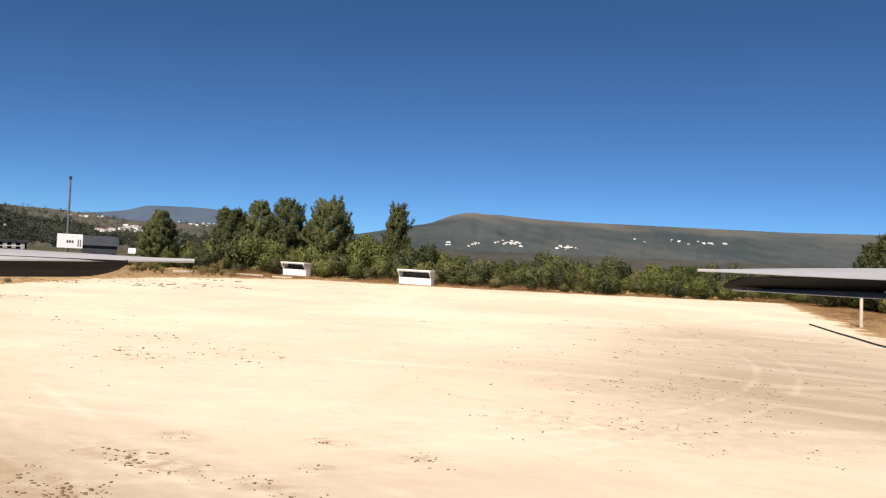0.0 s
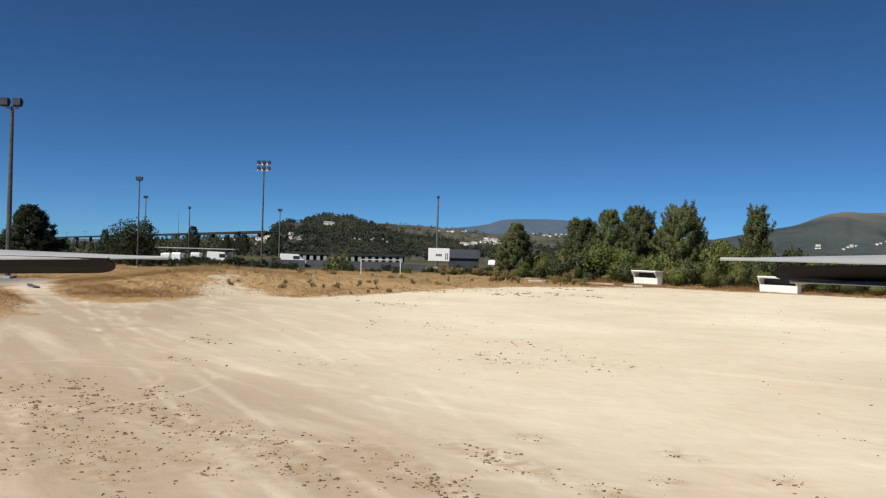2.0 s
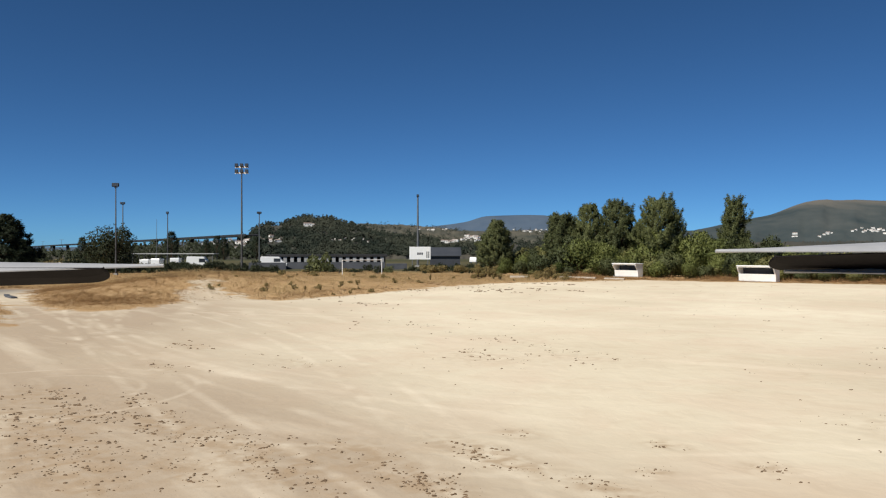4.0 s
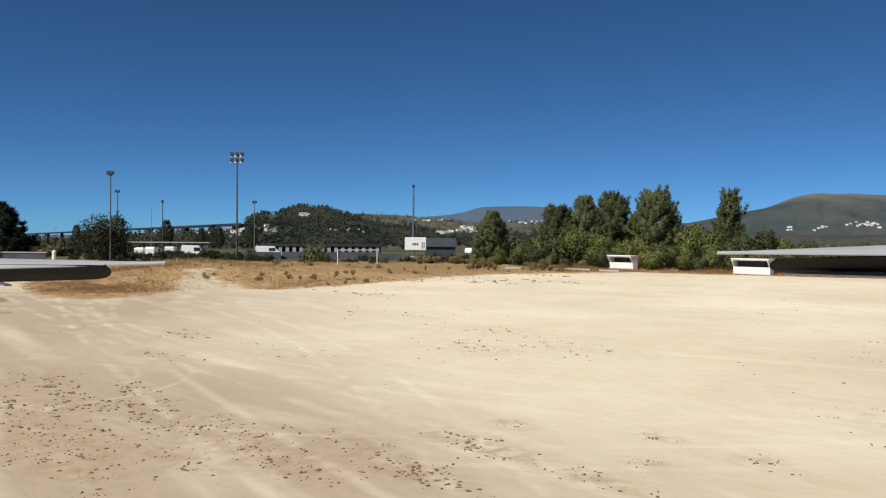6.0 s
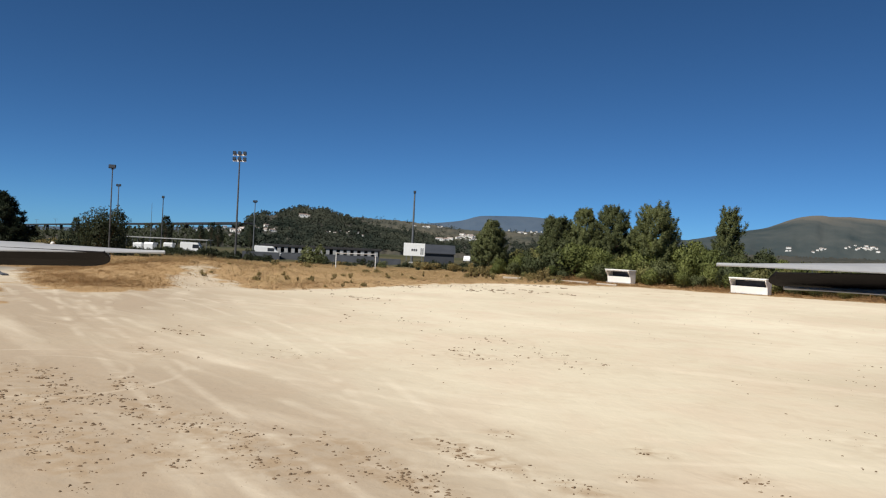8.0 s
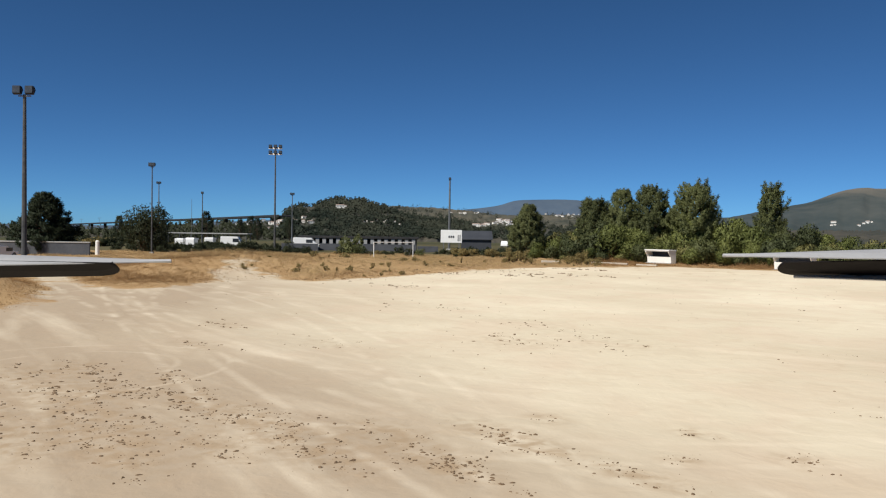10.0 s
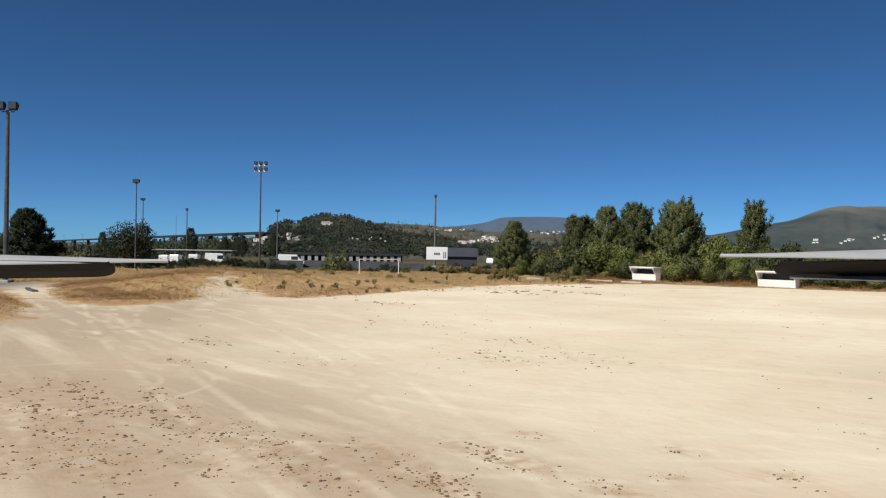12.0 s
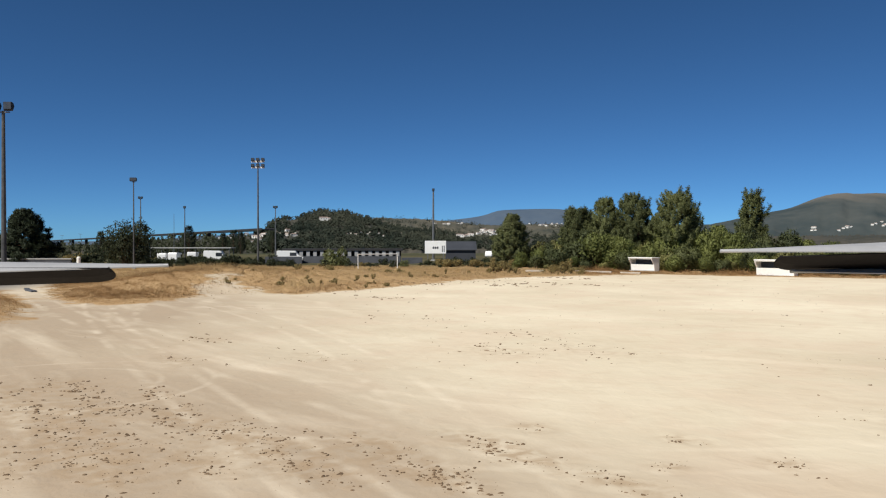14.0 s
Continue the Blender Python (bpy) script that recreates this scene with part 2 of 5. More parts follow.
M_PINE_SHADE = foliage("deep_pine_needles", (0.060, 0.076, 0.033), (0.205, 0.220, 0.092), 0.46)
M_PINE_DARK = foliage("dark_pine_needles", (0.010, 0.016, 0.008), (0.028, 0.040, 0.016), 0.15)
M_OAK = foliage("dull_green_leaves", (0.022, 0.029, 0.014), (0.050, 0.058, 0.026), 0.3)
M_BROOM = foliage("broom_leaves", (0.068, 0.088, 0.024), (0.200, 0.218, 0.064), 0.30, 0.80)
M_BROOM_DULL = foliage("dull_broom_leaves", (0.042, 0.054, 0.024), (0.135, 0.147, 0.056), 0.28, 0.80)
M_BROOM_DRY = foliage("yellowing_broom_leaves", (0.100, 0.096, 0.034), (0.245, 0.234, 0.084), 0.30, 0.80)
M_WEED = foliage("weed_leaves", (0.16, 0.125, 0.050), (0.34, 0.27, 0.115), 0.45)
M_WOODS = material("far_pine_woods", (0.020, 0.028, 0.022), (0.066, 0.070, 0.050), 0.018, 0.95, fine=0.11, spread=(0.40, 0.66), spec=0.1)
M_STRAW = foliage("dry_straw", (0.47, 0.325, 0.155), (0.61, 0.45, 0.235), 0.45, 0.0)
M_RUST = foliage("rusty_dead_grass", (0.29, 0.168, 0.074), (0.43, 0.268, 0.122), 0.5, 0.0)
M_BRACKEN = foliage("dry_bracken", (0.24, 0.12, 0.05), (0.44, 0.27, 0.115), 0.3, 0.0)
M_CLOD = material("dry_clods", (0.085, 0.056, 0.033), (0.215, 0.148, 0.094), 2.0, 0.98, spec=0.05)
M_STONE = material("pale_stone", (0.36, 0.31, 0.25), (0.55, 0.49, 0.40), 2.0, 0.9, 0.01)
M_TILE = material("faded_roof_tiles", (0.27, 0.19, 0.15), (0.42, 0.33, 0.28), 0.5, 0.85)
M_GLASS_DARK = material("dark_window_glass", (0.02, 0.024, 0.03), (0.045, 0.05, 0.06), 1.0, 0.12, spec=0.6)
M_RUBBER = material("black_rubber", (0.012, 0.012, 0.012), (0.03, 0.03, 0.03), 4.0, 0.7)
M_CAR = material("white_car_paint", (0.74, 0.74, 0.73), (0.80, 0.80, 0.79), 0.6, 0.25, spec=0.5)
M_WOOD = material("bleached_timber", (0.42, 0.36, 0.28), (0.62, 0.56, 0.46), 2.5, 0.85, 0.004, 20.0)
M_HILL = material("wooded_hillside", (0.030, 0.034, 0.027), (0.095, 0.080, 0.060), 0.012, 0.95, 2.5, 0.05, fine=0.09, spread=(0.35, 0.75))


def mountain_material():
    """Dark scrub and woods on the slopes, their colour tinted bluish for haze, thinning out to bare tan heath on the
    heights.
    """
    m = material("haze_tinted_scrub", (0.028, 0.042, 0.044), (0.082, 0.087, 0.080), 0.0045, 0.95, 1.2, 0.012, fine=0.03, spread=(0.36, 0.66))
    nt = m.node_tree
    N, L = nt.nodes.new, nt.links.new
    stretch = N("ShaderNodeMapping")         # patches drawn out down the slope
    stretch.inputs["Scale"].default_value = (0.7, 0.25, 1.0)
    for link in [k for k in nt.links if k.from_node.type == "TEX_COORD"]:
        source, goes_to = link.from_socket, link.to_socket
        L(source, stretch.inputs["Vector"])
        L(stretch.outputs[0], goes_to)
    b = nt.nodes["Principled BSDF"]
    slope = b.inputs["Base Color"].links[0].from_socket
    co, sep, n = N("ShaderNodeTexCoord"), N("ShaderNodeSeparateXYZ"), N("ShaderNodeTexNoise")
    n.inputs["Scale"].default_value, n.inputs["Detail"].default_value, n.inputs["Distortion"].default_value = 0.006, 7.0, 0.6
    L(co.outputs["Object"], sep.inputs[0])
    L(stretch.outputs[0], n.inputs["Vector"])
    rise = N("ShaderNodeMapRange")
    rise.inputs["From Min"].default_value, rise.inputs["From Max"].default_value = 60.0, 175.0
    L(sep.outputs["Z"], rise.inputs["Value"])
    add = N("ShaderNodeMath")
    add.operation = "MULTIPLY_ADD"
    add.inputs[1].default_value = 1.3
    L(n.outputs["Fac"], add.inputs[0])
    L(rise.outputs[0], add.inputs[2])
    ramp = N("ShaderNodeValToRGB")
    ramp.color_ramp.elements[0].position, ramp.color_ramp.elements[1].position = 0.52, 0.82
    half = N("ShaderNodeMath")
    half.operation = "MULTIPLY"
    half.inputs[1].default_value = 0.5
    L(add.outputs[0], half.inputs[0])
    L(half.outputs[0], ramp.inputs[0])
    mix = N("ShaderNodeMix")
    mix.data_type = "RGBA"
    mix.inputs[7].default_value = (0.150, 0.132, 0.105, 1)
    L(ramp.outputs[0], mix.inputs[0])
    L(slope, mix.inputs[6])
    L(mix.outputs[2], b.inputs["Base Color"])
    return m


M_SCRUB = mountain_material()
# distance haze is put into the base colour as blue
M_BLUE = material("haze_tinted_heath", (0.048, 0.076, 0.118), (0.076, 0.104, 0.140), 0.003, 0.95, 10.0, 0.01, fine=0.02)
M_BROWN = material("cut_brown_hillside", (0.036, 0.042, 0.031), (0.135, 0.115, 0.082), 0.008, 0.95, 3.0, 0.04, fine=0.07, spread=(0.4, 0.68))
# blade sun and shade put into two colours; the black also serves the body
M_BLADE = material("sunlit_rotor_grey", (0.31, 0.31, 0.315), (0.38, 0.38, 0.385), 60.0, 0.5)
M_BLADE_DARK = material("black_body_and_blade_shade", (0.009, 0.008, 0.009), (0.019, 0.017, 0.018), 60.0, 0.8, spec=0.05)
M_INK = material("dark_sign_paint", (0.03, 0.03, 0.04), (0.07, 0.07, 0.08), 3.0, 0.6)

from mathutils.bvhtree import BVHTree

# ---- building helpers ----


def mesh_of(name, bm, mat):
    me = bpy.data.meshes.new(name)
    bm.to_mesh(me)
    bm.free()
    if mat:
        me.materials.append(mat)
    return me


def part(name, bm, mat, parent, label=""):
    ob = new(name, mesh_of(name, bm, mat) if isinstance(bm, bmesh.types.BMesh) else bm)
    ob.parent = parent
    if label:
        ob["label"] = label
    return ob


def thing(name, m, label, category, group="", kind=""):
    ob = new(name)
    ob.empty_display_size = 0.3
    ob.matrix_world = m
    return tagged(ob, label, category, group, kind)


def box(bm, x0, x1, y0, y1, z0, z1, bevel=0.0):
    r = bmesh.ops.create_cube(bm, size=1.0, matrix=Matrix.LocRotScale(((x0 + x1) / 2, (y0 + y1) / 2, (z0 + z1) / 2), None, (x1 - x0, y1 - y0, z1 - z0)))
    if bevel:
        edges = list({e for v in r["verts"] for e in v.link_edges})
        bmesh.ops.bevel(bm, geom=edges, offset=bevel, segments=1, affect="EDGES")
    return bm


def rod(bm, a, b, r0, r1=None, sides=8):
    a, b = Vector(a), Vector(b)
    d = b - a
    m = Matrix.Translation((a + b) / 2) @ d.to_track_quat("Z", "Y").to_matrix().to_4x4()
    bmesh.ops.create_cone(bm, cap_ends=True, segments=sides, radius1=r0, radius2=r0 if r1 is None else r1, depth=d.length, matrix=m)
    return bm


def prism(bm, outline, x0, x1):
    """A solid with this outline in y, z, drawn along x."""
    a = [bm.verts.new((x0, y, z)) for y, z in outline]
    b = [bm.verts.new((x1, y, z)) for y, z in outline]
    bm.faces.new(a[::-1])
    bm.faces.new(b)
    n = len(outline)
    for i in range(n):
        bm.faces.new((a[i], a[(i + 1) % n], b[(i + 1) % n], b[i]))
    bmesh.ops.recalc_face_normals(bm, faces=bm.faces)
    return bm


def quick_mesh(name, verts, faces, mat, smooth=False):
    me = bpy.data.meshes.new(name)
    me.from_pydata(verts, [], faces)
    me.materials.append(mat)
    if smooth:
        me.polygons.foreach_set("use_smooth", [True] * len(me.polygons))
    me.update()
    return me


# ---- ground ----
SAND = [(-20, -60), (-26, 30), (-23.0, 41), (-24.5, 47), (-27.6, 53.4), (-34.4, 64), (-41, 73), (-47, 82), (-42, 84), (-36, 73), (-30.2, 61.6), (-25.4, 55.6), (-23.4, 55.0), (-21.0, 56.5), (-19.5, 62), (-18.5, 68),
        (-12, 66), (-9, 71), (-4.5, 78), (0, 87), (8, 98), (16, 103), (24, 107), (28, 108.5), (46, 97.5), (65, 90.5), (92, 84), (52, 38.5), (30, 8), (20, -60)]


def outside_sand(x, y):
    """Metres outside the sand, less than nothing on it."""
    p = np.array(SAND, float)
    q = np.roll(p, -1, 0)
    best = np.full(x.shape, 1e9)
    inside = np.zeros(x.shape, bool)
    for (ax, ay), (bx, by) in zip(p, q):
        ex, ey = bx - ax, by - ay
        t = np.clip(((x - ax) * ex + (y - ay) * ey) / (ex * ex + ey * ey), 0, 1)
        best = np.minimum(best, np.hypot(x - ax - t * ex, y - ay - t * ey))
        if ay != by:
            cross = (ay > y) != (by > y)
            inside ^= cross & (x < ex * (y - ay) / ey + ax)
    return np.where(inside, -best, best)


def height(x, y):
    """The lie of the land."""
    bank = 1.55 * np.exp(-((x + 25) / 9.0) ** 2 - ((y - 84) / 11.0) ** 2) + 0.9 * np.exp(-((x + 13) / 10.0) ** 2 - ((y - 97) / 13.0) ** 2)
    side = 1.1 * np.exp(-((x + 32) / 8.0) ** 2 - ((y - 50) / 9.0) ** 2)
    rough = 0.05 * np.sin(x * 0.9 + 1.3 * np.sin(y * 0.37)) * np.sin(y * 0.7 + 0.8) + 0.03 * np.sin(x * 2.3 + y * 1.7)
    out = np.clip(outside_sand(x, y) / 3.0, 0, 1)
    flat = 0.012 * np.sin(x * 0.55 + y * 0.21) + 0.008 * np.sin(x * 1.7 - y * 0.8)
    r = np.hypot(x, y - 60)
    fall = -7.0 * np.clip((r - 230) / 400, 0, 1) ** 1.5
    return out * (bank + side + rough) + (1 - out) * flat + fall


def one_height(x, y):
    return float(height(np.array([float(x)]), np.array([float(y)]))[0])


STRIPS = [  # centre, spread along and across the wheel tracks, number
    (-10.5, 20.5, 1.6, 0.8, 60), (-12.6, 23, 1.2, 0.7, 34), (-8.4, 18.2, 1.2, 0.5, 50), (-7.0, 15.8, 1.0, 0.5, 40), (14.5, 16.5, 2.2, 1.6, 80), (18.5, 20, 2.4, 1.8, 90), (12, 18.5, 1.5, 1.0, 30), (22, 23, 2.5, 2.0, 70), (16.5, 24, 2.0, 1.5, 30), (-3.6, 16.6, 1.6, 0.5, 50), (-1.4, 16.8, 1.0, 0.5, 30), (0.9, 17.2, 0.9, 0.4, 22), (-10.8, 17.5, 1.2, 0.6, 40), (3.2, 14.3, 0.9, 0.3, 30), (5.2, 17.4, 0.4, 0.2, 10), (-8.2, 22.6, 0.8, 0.3, 30), (-7.6, 16.8, 1.2, 0.5, 40),
    (-11.2, 24.0, 1.1, 0.5, 44), (-9.0, 20.8, 0.9, 0.35, 52), (-6.8, 19.6, 1.3, 0.3, 70), (-6.6, 20.5, 0.4, 0.2, 14), (-5.0, 15.8, 1.2, 0.4, 50), (-6.2, 14.8, 1.0, 0.4, 40), (-4.9, 18.4, 0.9, 0.35, 34),
    (-2.6, 15.3, 1.1, 0.4, 60), (-10.0, 35, 1.2, 0.5, 18), (-4.8, 30, 1.6, 0.4, 18), (-9.6, 29, 1.2, 0.5, 20), (1.6, 15.9, 0.5, 0.3, 26), (2.1, 18.5, 0.35, 0.25, 7), (2.4, 32, 1.4, 0.5, 18), (5.6, 32, 2.2, 1.2, 46), (1.5, 31, 1.5, 0.8, 24), (3.5, 38, 2.5, 1.0, 30), (6, 80, 5, 1.0, 40), (13, 83, 4, 0.8, 36), (-2, 45, 3, 1.2, 26),
    (-4.6, 62, 2.2, 0.8, 36), (-0.5, 15.0, 1.2, 0.35, 60), (0.2, 14.4, 0.5, 0.25, 50), (6.6, 15.5, 0.35, 0.25, 18), (4.4, 15.3, 0.3, 0.2, 10), (-12.5, 19.5, 1.0, 0.6, 40), (-9.0, 15.5, 1.2, 0.6, 60), (8, 84, 4, 1.0, 26),
    (-3, 84, 2.5, 0.8, 30), (14, 97, 4, 0.9, 30), (27, 30, 5, 4, 110), (33, 36, 5, 4, 100), (20, 25, 4, 3, 80), (38, 44, 4, 4, 60)]


def build_ground():
    grow = np.cumsum(1.2 * 1.27 ** np.arange(28))
    xs = np.concatenate([-95 - grow[::-1], np.arange(-95, -20, 0.8), np.arange(-20, 12, 0.3), np.arange(12, 125.1, 0.8), 125 + grow])
    ys = np.concatenate([-40 - grow[::-1], np.arange(-40, 11, 0.8), np.arange(11, 38, 0.3), np.arange(38, 165.1, 0.8), 165 + grow])
    X, Y = np.meshgrid(xs, ys)
    Z = height(X, Y)
    nx, ny = len(xs), len(ys)
    me = bpy.data.meshes.new("ground")
    me.vertices.add(nx * ny)
    me.vertices.foreach_set("co", np.stack([X, Y, Z], -1).ravel())
    i = (np.arange(ny - 1)[:, None] * nx + np.arange(nx - 1)[None, :]).ravel()
    loops = np.stack([i, i + 1, i + nx + 1, i + nx], 1).ravel()
    n = len(i)
    me.loops.add(4 * n)
    me.loops.foreach_set("vertex_index", loops)
    me.polygons.add(n)
    me.polygons.foreach_set("loop_start", np.arange(0, 4 * n, 4))
    me.polygons.foreach_set("use_smooth", [True] * n)
    me.update()
    me.validate()
    cover = np.clip(0.5 + outside_sand(X, Y) / 5.0, 0, 1)
    # worn, half-bare ground in front of the far goal
    cover = np.where((Y > 88) & (X > -6) & (cover < 0.5), np.maximum(cover, 0.28), cover)
    paved = np.exp(-((X + 61) / 21.0) ** 8) * np.exp(-((Y - 79 + 0.12 * (X + 58)) / 8.0) ** 8)
    valley = np.maximum(np.clip((np.hypot(X, Y - 60) - 150) / 80, 0, 1), 0.92 * np.clip((Y - 140 - 3 * np.sin(X * 0.5)) / 8, 0, 1))
    dirt = np.clip(1.2 * np.exp(-((X + 9) / 9.0) ** 2 - ((Y - 16) / 10.0) ** 2) + 1.1 * np.exp(-((X + 24) / 11.0) ** 2 - ((Y - 42) / 26.0) ** 2)
                   + 0.38 / (1 + np.exp(np.clip((X + 0.12 * Y) / 3.0, -30, 30))) + 0.8 * np.exp(-((X - 40) / 12.0) ** 2 - ((Y - 36) / 11.0) ** 2) + 1.5 * np.exp(-((X - 28) / 10.5) ** 2 - ((Y - 18) / 12.0) ** 2) + 0.35 * np.exp(-((X - 2) / 9.0) ** 2 - ((Y - 13) / 4.0) ** 2), 0, 1)
    # a bare pale patch on the bank, and straw creeping over the far sand
    cover -= 0.75 * np.exp(-((X + 19.0) / 4.0) ** 2 - ((Y - 70.0) / 4.5) ** 2) + 0.55 * np.exp(-((X + 21.5) / 2.2) ** 2 - ((Y - 77) / 5.0) ** 2)
    cover = np.clip(cover + 0.30 * np.exp(-((X - 6) / 18.0) ** 4 - ((Y - 112) / 9.0) ** 4), 0, 1)
    stain = np.zeros(X.shape)
    for cx, cy, sl, sw, n in STRIPS:
        u, v = (X - cx) * 0.62 - (Y - cy) * 0.78, (X - cx) * 0.78 + (Y - cy) * 0.62
        stain += min(1.0, n / 60 / (sl * sw)) * np.exp(-(u / (sl * 1.5)) ** 2 - (v / (sw * 1.5)) ** 2)
    stain = np.clip(stain, 0, 1)
    for key, val in (("stain", stain), ("cover", cover), ("paved", paved), ("valley", valley), ("dirt", dirt)):
        me.attributes.new(key, "FLOAT", "POINT").data.foreach_set("value", val.ravel().astype(np.float32))
    me.materials.append(M_GROUND)
    tagged(new("ground", me), "pale sandy pitch with wheel tracks and dry grass margins", "ground", kind="structure")


build_ground()

# ---- hills ----
HILL_FACES = []


def hill(name, mat, crest, distance, depth, label, base=-30.0, bumps=0.0, rough=0.0, seed=1):
    """A ridge: crest is (bearing in degrees, rise in degrees); it stands at this distance and falls to front and back."""
    rng = np.random.default_rng(seed)
    az = np.arange(crest[0][0], crest[-1][0] + 1e-6, 0.09 if bumps else 0.2)
    el = np.interp(az, [c[0] for c in crest], [c[1] for c in crest])
    k = np.ones(5) / 5
    el = np.convolve(np.pad(el, 2, mode="edge"), k, "valid")
    rise = ((-1.0, 0.0), (-0.8, 0.22), (-0.6, 0.45), (-0.42, 0.65), (-0.25, 0.83), (-0.1, 0.95), (0.0, 1.0))
    steps = [(u, float(np.interp(u, [r[0] for r in rise], [r[1] for r in rise]))) for u in np.linspace(-1, 0, 31)] + [(0.3, 0.7), (0.6, 0.1)]
    verts, faces = [], []
    for s, f in steps:
        for a, e in zip(az, el):
            d = distance + depth * s
            n1 = noise.noise((a * 0.9, s * 3.0 + seed, 0.0)) + 0.5 * noise.noise((a * 2.7, s * 3.5, seed)) + 0.2 * noise.noise((a * 6.0, s * 5.0, seed))
            top = 4.3 + distance * math.tan(radians(e))
            z = base + (top - base) * f + (0 if s == 0 else rough * n1 * min(1.0, 0.12 + 3.6 * f * (1 - f)))
            if s == 0:
                z += rng.uniform(-0.5, 1.0) * bumps + rough * 0.12 * noise.noise((a * 3, 0, seed))
            verts.append((d * math.sin(radians(a)), d * math.cos(radians(a)), z))
    n = len(az)
    for r in range(len(steps) - 1):
        for i in range(n - 1):
            j = r * n + i
            faces.append((j, j + 1, j + n + 1, j + n))
    HILL_FACES.append((verts, faces))
    ob = new(name, quick_mesh(name, verts, faces, mat, True))
    return tagged(ob, label, "hill", kind="structure")


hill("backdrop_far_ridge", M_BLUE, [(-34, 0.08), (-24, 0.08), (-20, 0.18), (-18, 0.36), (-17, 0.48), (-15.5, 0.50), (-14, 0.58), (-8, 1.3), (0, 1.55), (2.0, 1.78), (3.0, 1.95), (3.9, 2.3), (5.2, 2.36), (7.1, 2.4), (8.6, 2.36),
     (9.4, 2.1), (12, 1.5), (16, 1.2), (22, 1.3), (58, 1.4)], 4200, 500, "distant heather mountain coloured blue-grey for haze", -60, seed=3)
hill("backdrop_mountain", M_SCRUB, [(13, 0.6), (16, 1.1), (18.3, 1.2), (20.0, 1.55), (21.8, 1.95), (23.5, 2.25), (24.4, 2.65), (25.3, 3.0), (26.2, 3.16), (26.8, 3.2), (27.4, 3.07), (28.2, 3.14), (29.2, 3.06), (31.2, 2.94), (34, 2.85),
     (37, 2.84), (42.7, 2.78), (48, 2.7), (54, 2.75), (62, 2.5), (80, 2.2)], 2700, 1100, "scrub-covered mountain with haze in its grey-green colour and a rounded bald top", -70, rough=10, seed=7)
hill("backdrop_middle_ridge", M_BROWN, [(-13, 0.9), (-6, 1.6), (-4.6, 1.78), (-3.4, 1.72), (-2, 1.72), (-0.9, 1.62), (0.8, 1.5), (2.2, 1.3), (4, 1.22), (6, 1.30), (8, 1.32), (10, 1.22), (12, 1.15), (14.5, 0.8), (18, 0.3)],
     1500, 500, "brown and green hillside with cleared slopes", -30, bumps=1.2, rough=7, seed=11)
hill("backdrop_valley_side", M_HILL, [(1.5, -0.3), (3, 0.3), (5, 0.40), (9, 0.3), (14, 0.3), (20, 0.4), (28, 0.45), (40, 0.5), (60, 0.6), (80, 0.6)], 900, 300, "dark wooded valley side below the mountains", -25, bumps=1.6, rough=3, seed=17)
hill("backdrop_wooded_hill", M_HILL, [(-13.6, 0.26), (-12.6, 0.86), (-11.9, 1.48), (-11.2, 1.64), (-10.6, 1.58), (-9.8, 1.91), (-9.0, 2.11), (-8.3, 2.16), (-7.3, 2.10), (-6.5, 1.96), (-5.8, 1.78),
     (-5.0, 1.51), (-4, 1.21), (-2.5, 0.98), (-1, 0.81), (1, 0.56), (3, 0.26), (5, 0.05)], 760, 240, "steep wooded hill with dark pines on its crest", -15, bumps=2.2, rough=4, seed=5)
hill("backdrop_tree_line", M_HILL, [(-40, -0.3), (-31, -0.3), (-27, -0.4), (-24, -0.4), (-21.5, -0.3), (-20.2, 0.02), (-19, 0.14), (-16.5, 0.26), (-15.4, 0.22), (-14, 0.36), (-12.4, 0.48), (-11, 0.4)], 420, 90,
     "dark line of far trees", -10, bumps=2.0, rough=2, seed=9)

# ---- trees and shrubs ----


def blade_cloud(name, centres, normals_out, size, count, mat, rng, slim=0.3, lay=0.0, soft=0.7):
    """Many small leaves: count of them round every centre. lay: how far they lie on the crown instead of standing out of it;
    soft: how far their shading follows the crown's rounding."""
    c = np.repeat(np.array(centres, float), count, 0)
    o = np.repeat(np.array(normals_out, float), count, 0)
    n = len(c)

    def unit(a):
        return a / (np.linalg.norm(a, axis=1)[:, None] + 1e-9)

    o = unit(o)
    along = unit(np.cross(o, rng.normal(0, 1, (n, 3)))) + np.array((0, 0, 0.35))
    d = unit((1 - lay) * unit(o + rng.normal(0, 0.55, (n, 3))) + lay * along)
    s = unit(np.cross(d, o * 2.2 * lay + rng.normal(0, 1, (n, 3))))
    face = np.cross(s, d)
    s = np.where((face * o).sum(1)[:, None] > 0, s, -s)
    face = unit(np.cross(s, d))
    size = np.repeat(np.broadcast_to(np.asarray(size, float), (len(centres),)), count)[:, None]
    L = size * rng.uniform(0.6, 1.3, (n, 1))
    p = c + rng.normal(0, 1, (n, 3)) * size * 0.28
    w = s * L * slim
    v = np.stack([p - w * 0.4, p + d * L * 0.55 - w, p + d * L, p + d * L * 0.55 + w], 1).reshape(-1, 3)
    v = v.reshape(n, 4, 3)[:, ::-1].reshape(-1, 3)
    f = np.arange(4 * n).reshape(n, 4)
    me = quick_mesh(name, v.tolist(), f.tolist(), mat, True)
    shade = unit(soft * o + (1 - soft) * face)
    me.normals_split_custom_set_from_vertices(np.repeat(shade, 4, 0).tolist())
    return me


